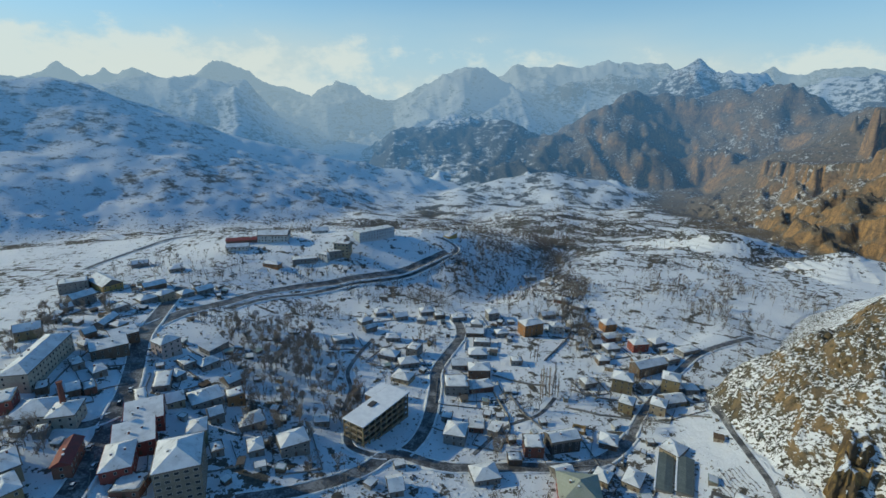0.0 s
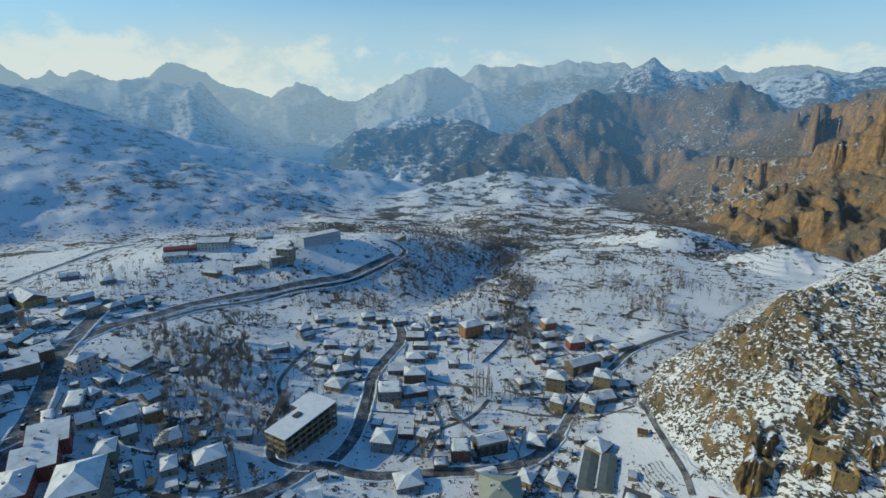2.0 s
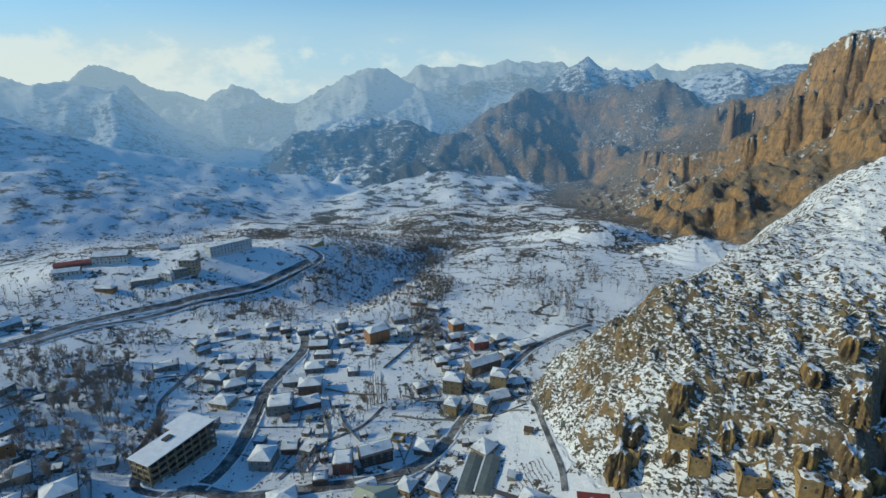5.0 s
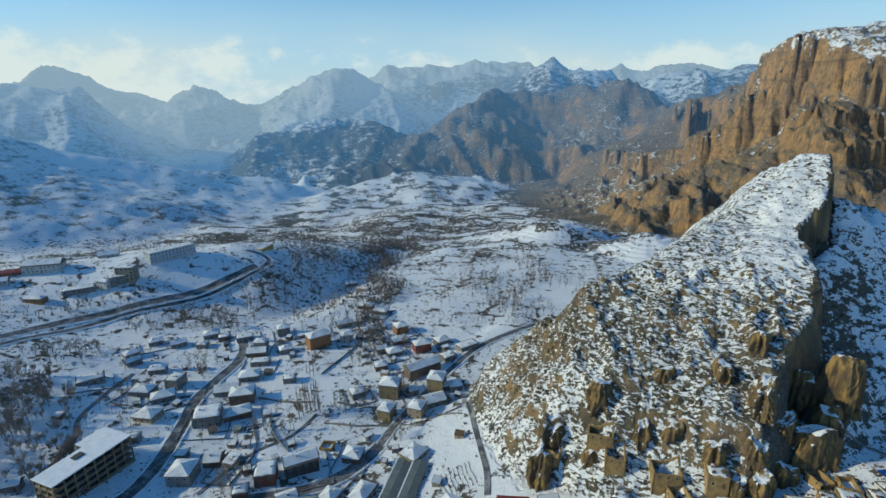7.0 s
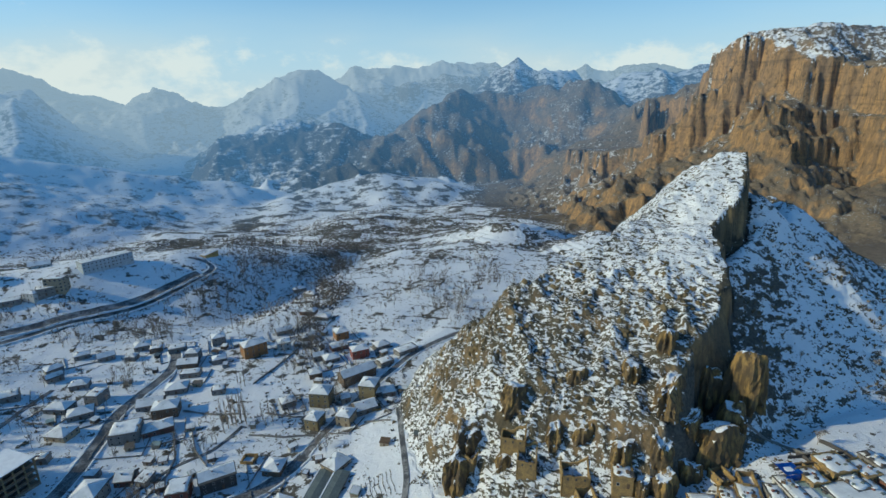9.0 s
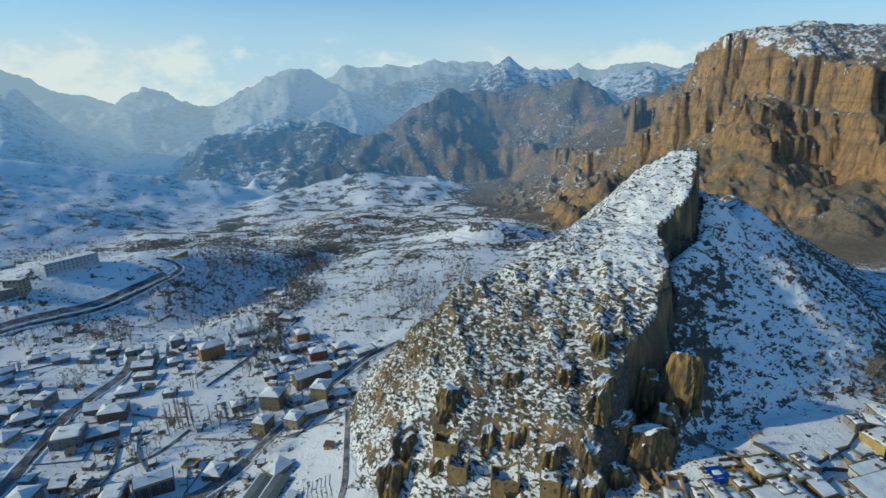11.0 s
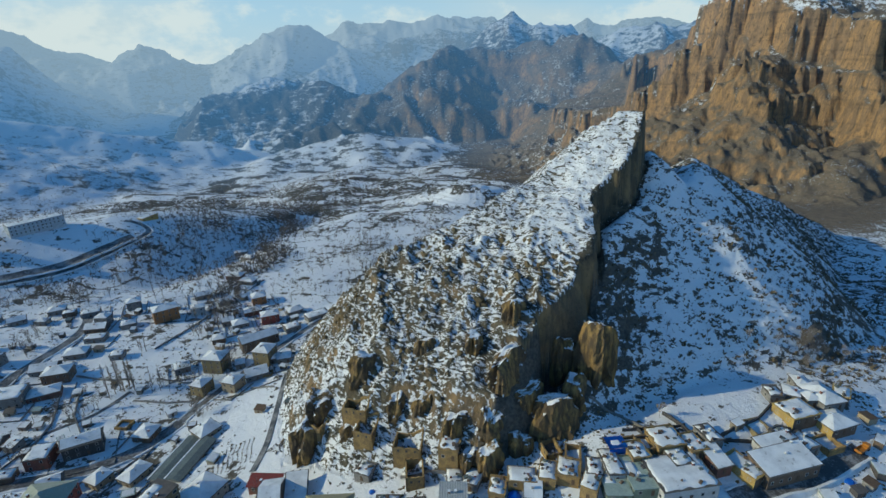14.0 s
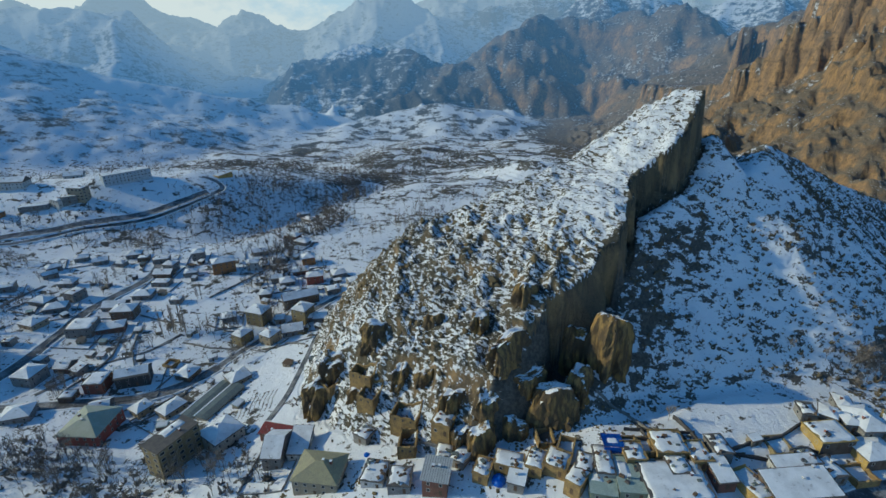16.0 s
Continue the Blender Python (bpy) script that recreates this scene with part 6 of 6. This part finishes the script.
# ---- trees ----
for px, py in ((60, 255), (62, 257), (64, 256), (66, 258), (68, 259), (61, 260), (65, 262), (69, 256), (58, 252)):
    tree(px, py, wild.randrange(3), wild.uniform(0.85, 1.1), True)
for px, py in ((62, 296), (64, 297), (60, 299), (77, 258), (80, 261), (47, 385), (171, 411), (174, 413), (191, 426), (194, 428), (218, 435), (277, 419), (-11, 400), (215, 440), (221, 431)):
    tree(px, py, wild.randrange(3), wild.uniform(0.6, 0.8), True)
grove(-73, 243, 30, 53, 80)
grove(-107, 294, 31, 26, 46)
grove(-45, 224, 7, 20, 16)
grove(-210, 417, 43, 39, 34)
grove(-256, 411, 28, 42, 16)
grove(-232, 296, 27, 29, 22)
grove(-224, 243, 16, 18, 8)
grove(-165, 169, 12, 11, 16)
grove(-42, 177, 16, 9, 14)
grove(-43, 405, 44, 23, 40)
grove(11, 456, 32, 40, 60)
grove(73, 515, 36, 55, 60)
grove(98, 330, 12, 36, 34)
grove(100, 372, 14, 21, 14)
grove(208, 473, 30, 69, 18)
grove(217, 427, 31, 59, 20)
grove(224, 360, 25, 37, 24)
grove(46, 246, 13, 20, 12)
grove(87, 259, 14, 11, 8)
grove(108, 234, 6, 18, 12)
grove(29, 207, 12, 6, 10)
grove(68, 369, 27, 13, 8)
grove(-42, 286, 7, 17, 8)
grove(1, 388, 19, 15, 12)
grove(300, 440, 37, 79, 18)
grove(417, 1152, 152, 162, 40)
grove(82, 1045, 179, 130, 70)
grove(208, 826, 117, 112, 60)
grove(-96, 347, 22, 15, 18)
grove(-110, 254, 14, 11, 14)
grove(-84, 212, 18, 19, 18)
grove(7, 193, 25, 3, 8)
grove(-7, 327, 8, 24, 8)
grove(-143, 311, 25, 16, 16)
grove(130, 621, 59, 60, 40)
grove(47, 156, 18, 13, 18)
grove(67, 151, 17, 9, 12)
grove(114, 139, 15, 7, 10)
grove(374, 137, 9, 4, 12)
grove(115, 271, 11, 13, 8)
thicket = []
for (ax, ay), (bx, by), wide, many in (((100, 300), (112, 400), 10, 110), ((112, 400), (124, 500), 14, 170), ((124, 500), (130, 620), 17, 200), ((130, 620), (190, 760), 20, 150), ((225, 360), (300, 520), 14, 60), ((60, 130), (150, 135), 14, 60), ((20, 170), (70, 150), 12, 40), ((20, 470), (100, 560), 26, 110), ((-160, 405), (-60, 455), 14, 50), ((40, 420), (110, 470), 24, 70), ((190, 400), (330, 600), 40, 70), ((-20, 560), (120, 700), 50, 120), ((20, 740), (330, 800), 60, 130), ((-120, 900), (300, 1000), 80, 160)):
    for i in range(many):
        k = wild.random()
        across = (wild.gauss(0, 0.6) + 0.8 * math.sin(0.045 * (ay + (by - ay) * k))) * wide
        size = math.hypot(bx - ax, by - ay)
        qx, qy = ax + (bx - ax) * k + (by - ay) / size * across, ay + (by - ay) * k - (bx - ax) / size * across
        if free(qx, qy):
            far_trees.append((qx, qy, wild.randrange(len(TREES)), wild.uniform(0.7, 1.2), wild.uniform(0, 6.28)))
            if wild.random() < 0.7:
                thicket.append((qx + wild.gauss(0, 3.5), qy + wild.gauss(0, 3.5), wild.uniform(1.0, 2.4)))
for px, py, size in ((295, 132, 0.62), (286, 119, 0.66), (303, 141, 0.5), (345, 143, 0.6), (353, 131, 0.7), (360, 127, 0.8), (367, 133, 0.7), (336, 131, 0.4), (375, 140, 0.75), (385, 131, 0.8), (358, 140, 0.6), (279, 126, 0.5), (310, 150, 0.55), (327, 146, 0.5)):
    tree(px, py, wild.randrange(len(TREES)), size)
# single trees along field edges further out
px, py = np.random.uniform(-330, 460, 5600), np.random.uniform(240, 1250, 5600)
mass = waves(px, py, 70, 91) + 0.6 * waves(px, py, 22, 92)
for x, y, w, k in zip(px, py, mass, parcels(px, py)[1]):
    if abs(x - 80) < 0.62 * y and (w > 0.35 or (k < 0.45 and y > 480 and w > -0.5)) and free(x, y):
        far_trees.append((x, y, wild.randrange(len(TREES)), wild.uniform(0.5, 0.95), wild.uniform(0, 6.28)))
both_shapes = [(list(t[0]) + list(c[0]), list(t[1]) + [tuple(i + len(t[0]) for i in f) for f in c[1]]) for t, c in FAR_TREES]
spots = np.array([(s[0], s[1]) for s in far_trees])
heights = land(spots[:, 0], spots[:, 1])
many_copies("distant_bare_trees", both_shapes, [(s[0], s[1], h - 0.1, s[2] + (7 if s[1] > 400 else 0), s[3], s[3], s[3], s[4]) for s, h in zip(far_trees, heights)], MAT_FAR_TWIGS, "scattered leafless trees in far gardens and gullies", "trees")

thicket = [t for t in thicket if free(t[0], t[1])]
low = land(np.array([t[0] for t in thicket]), np.array([t[1] for t in thicket]))
many_copies("thickets", BUSHES, [(x, y, z, wild.randrange(5), s, s, s * 1.2, wild.uniform(0, 6.28)) for (x, y, s), z in zip(thicket, low)], MAT_FAR_TWIGS, "dense leafless thickets along the stream and gullies", "shrubs")

# ---- scrub and stones on the slopes ----
def slope_spots(many, x0, x1, y0, y1, keep, small, big, flat, shapes, sink):
    xs, ys = np.random.uniform(x0, x1, many), np.random.uniform(y0, y1, many)
    e, _ = along(xs, ys, HILL_EDGE)
    zs = land(xs, ys)
    out = []
    for x, y, z, k in zip(xs, ys, zs, keep(xs, ys, zs, e)):
        if k and free(x, y):
            s = small + (big - small) * wild.random() ** 2.2
            out.append((x, y, z - sink * s, wild.randrange(shapes), s * wild.uniform(0.8, 1.3), s * wild.uniform(0.8, 1.3), s * flat * wild.uniform(0.7, 1.2), wild.uniform(0, 6.28)))
    return out


def on_face(x, y, z, e):
    u, v = 0.72 * x + 0.69 * y, 0.72 * y - 0.69 * x
    return (e < 2) & (z > 30) & (v + 0.72 * np.maximum(u - 303, -12) < 40)


many_copies("skirt_scrub", BUSHES, slope_spots(17000, 268, 620, 112, 345, lambda x, y, z, e: (e > 6) & (np.hypot((x - 318) / 31, (y - 117) / 13) > 1.3) & (y > 116) & (waves(x, y, 14, 93) + 0.5 * waves(x, y, 40, 94) > -0.25), 0.35, 1.9, 0.8, 5, 0.0), MAT_SCRUB, "dry dark shrubs on the snowy hillside", "shrubs")
many_copies("hill_stones", LUMPS, slope_spots(4500, 140, 400, 118, 300, on_face, 0.2, 0.9, 0.6, 6, 0.3), MAT_STONES, "dark weathered boulders and ledges on the hill", "rocks")
many_copies("hill_blocks", LUMPS, slope_spots(2000, 150, 300, 118, 230, lambda x, y, z, e: on_face(x, y, z, e) & (0.72 * x + 0.69 * y < 318) & (waves(x, y, 18, 99) > 0.05), 0.5, 2.1, 0.9, 6, 0.3), MAT_STONES, "golden-brown broken blocks at the foot of the hill", "rocks")
many_copies("yard_rubble", LUMPS, slope_spots(5200, 150, 372, 72, 128, lambda x, y, z, e: (z < 47.5) & (np.hypot((x - 318) / 31, (y - 117) / 13) > 1.05) & (waves(x, y, 9, 90) > -0.1), 0.2, 0.95, 0.6, 6, 0.1), MAT_STONES, "dark rubble, timber and refuse in the yards", "rubble")
many_copies("garden_scrub", BUSHES, slope_spots(15000, -260, 240, 110, 430, lambda x, y, z, e: (z < 45) & (waves(x, y, 16, 95) + 0.5 * waves(x, y, 5, 97) > 0.05), 0.25, 1.0, 0.9, 5, 0.0), MAT_SCRUB, "dry brown shrubs and hedges between gardens", "shrubs")
many_copies("flank_scrub", BUSHES, slope_spots(3600, -900, 100, 430, 1350, lambda x, y, z, e: waves(x, y, 60, 96) > -0.3, 0.5, 1.6, 0.7, 5, 0.0), MAT_SCRUB, "dry shrubs scattered over the far slope", "shrubs")
many_copies("hedge_scrub", BUSHES, slope_spots(46000, -300, 520, 130, 1150, lambda x, y, z, e: (parcels(x, y)[0] < 1.1) & (waves(x, y, 45, 86) + 0.3 * waves(x, y, 14, 87) > -0.1) & (np.abs(x - 80) < 0.62 * y) & (e < 0), 0.5, 1.5, 0.9, 5, 0.0), MAT_SCRUB, "dry brown hedges between the snowy fields", "hedges")
vine_spots = [(121 + 1.9 * row + 0.25 * math.sin(0.4 * k), 171 + 0.75 * k + 0.5 * row, wild.uniform(0.25, 0.5)) for row in range(9) for k in range(22)]
many_copies("vine_rows", BUSHES, [(x, y, ground_at(x, y), wild.randrange(5), s, s, s, wild.uniform(0, 6.28)) for x, y, s in vine_spots if free(x, y)], MAT_SCRUB, "rows of low dark vines in a snowy garden", "vines")
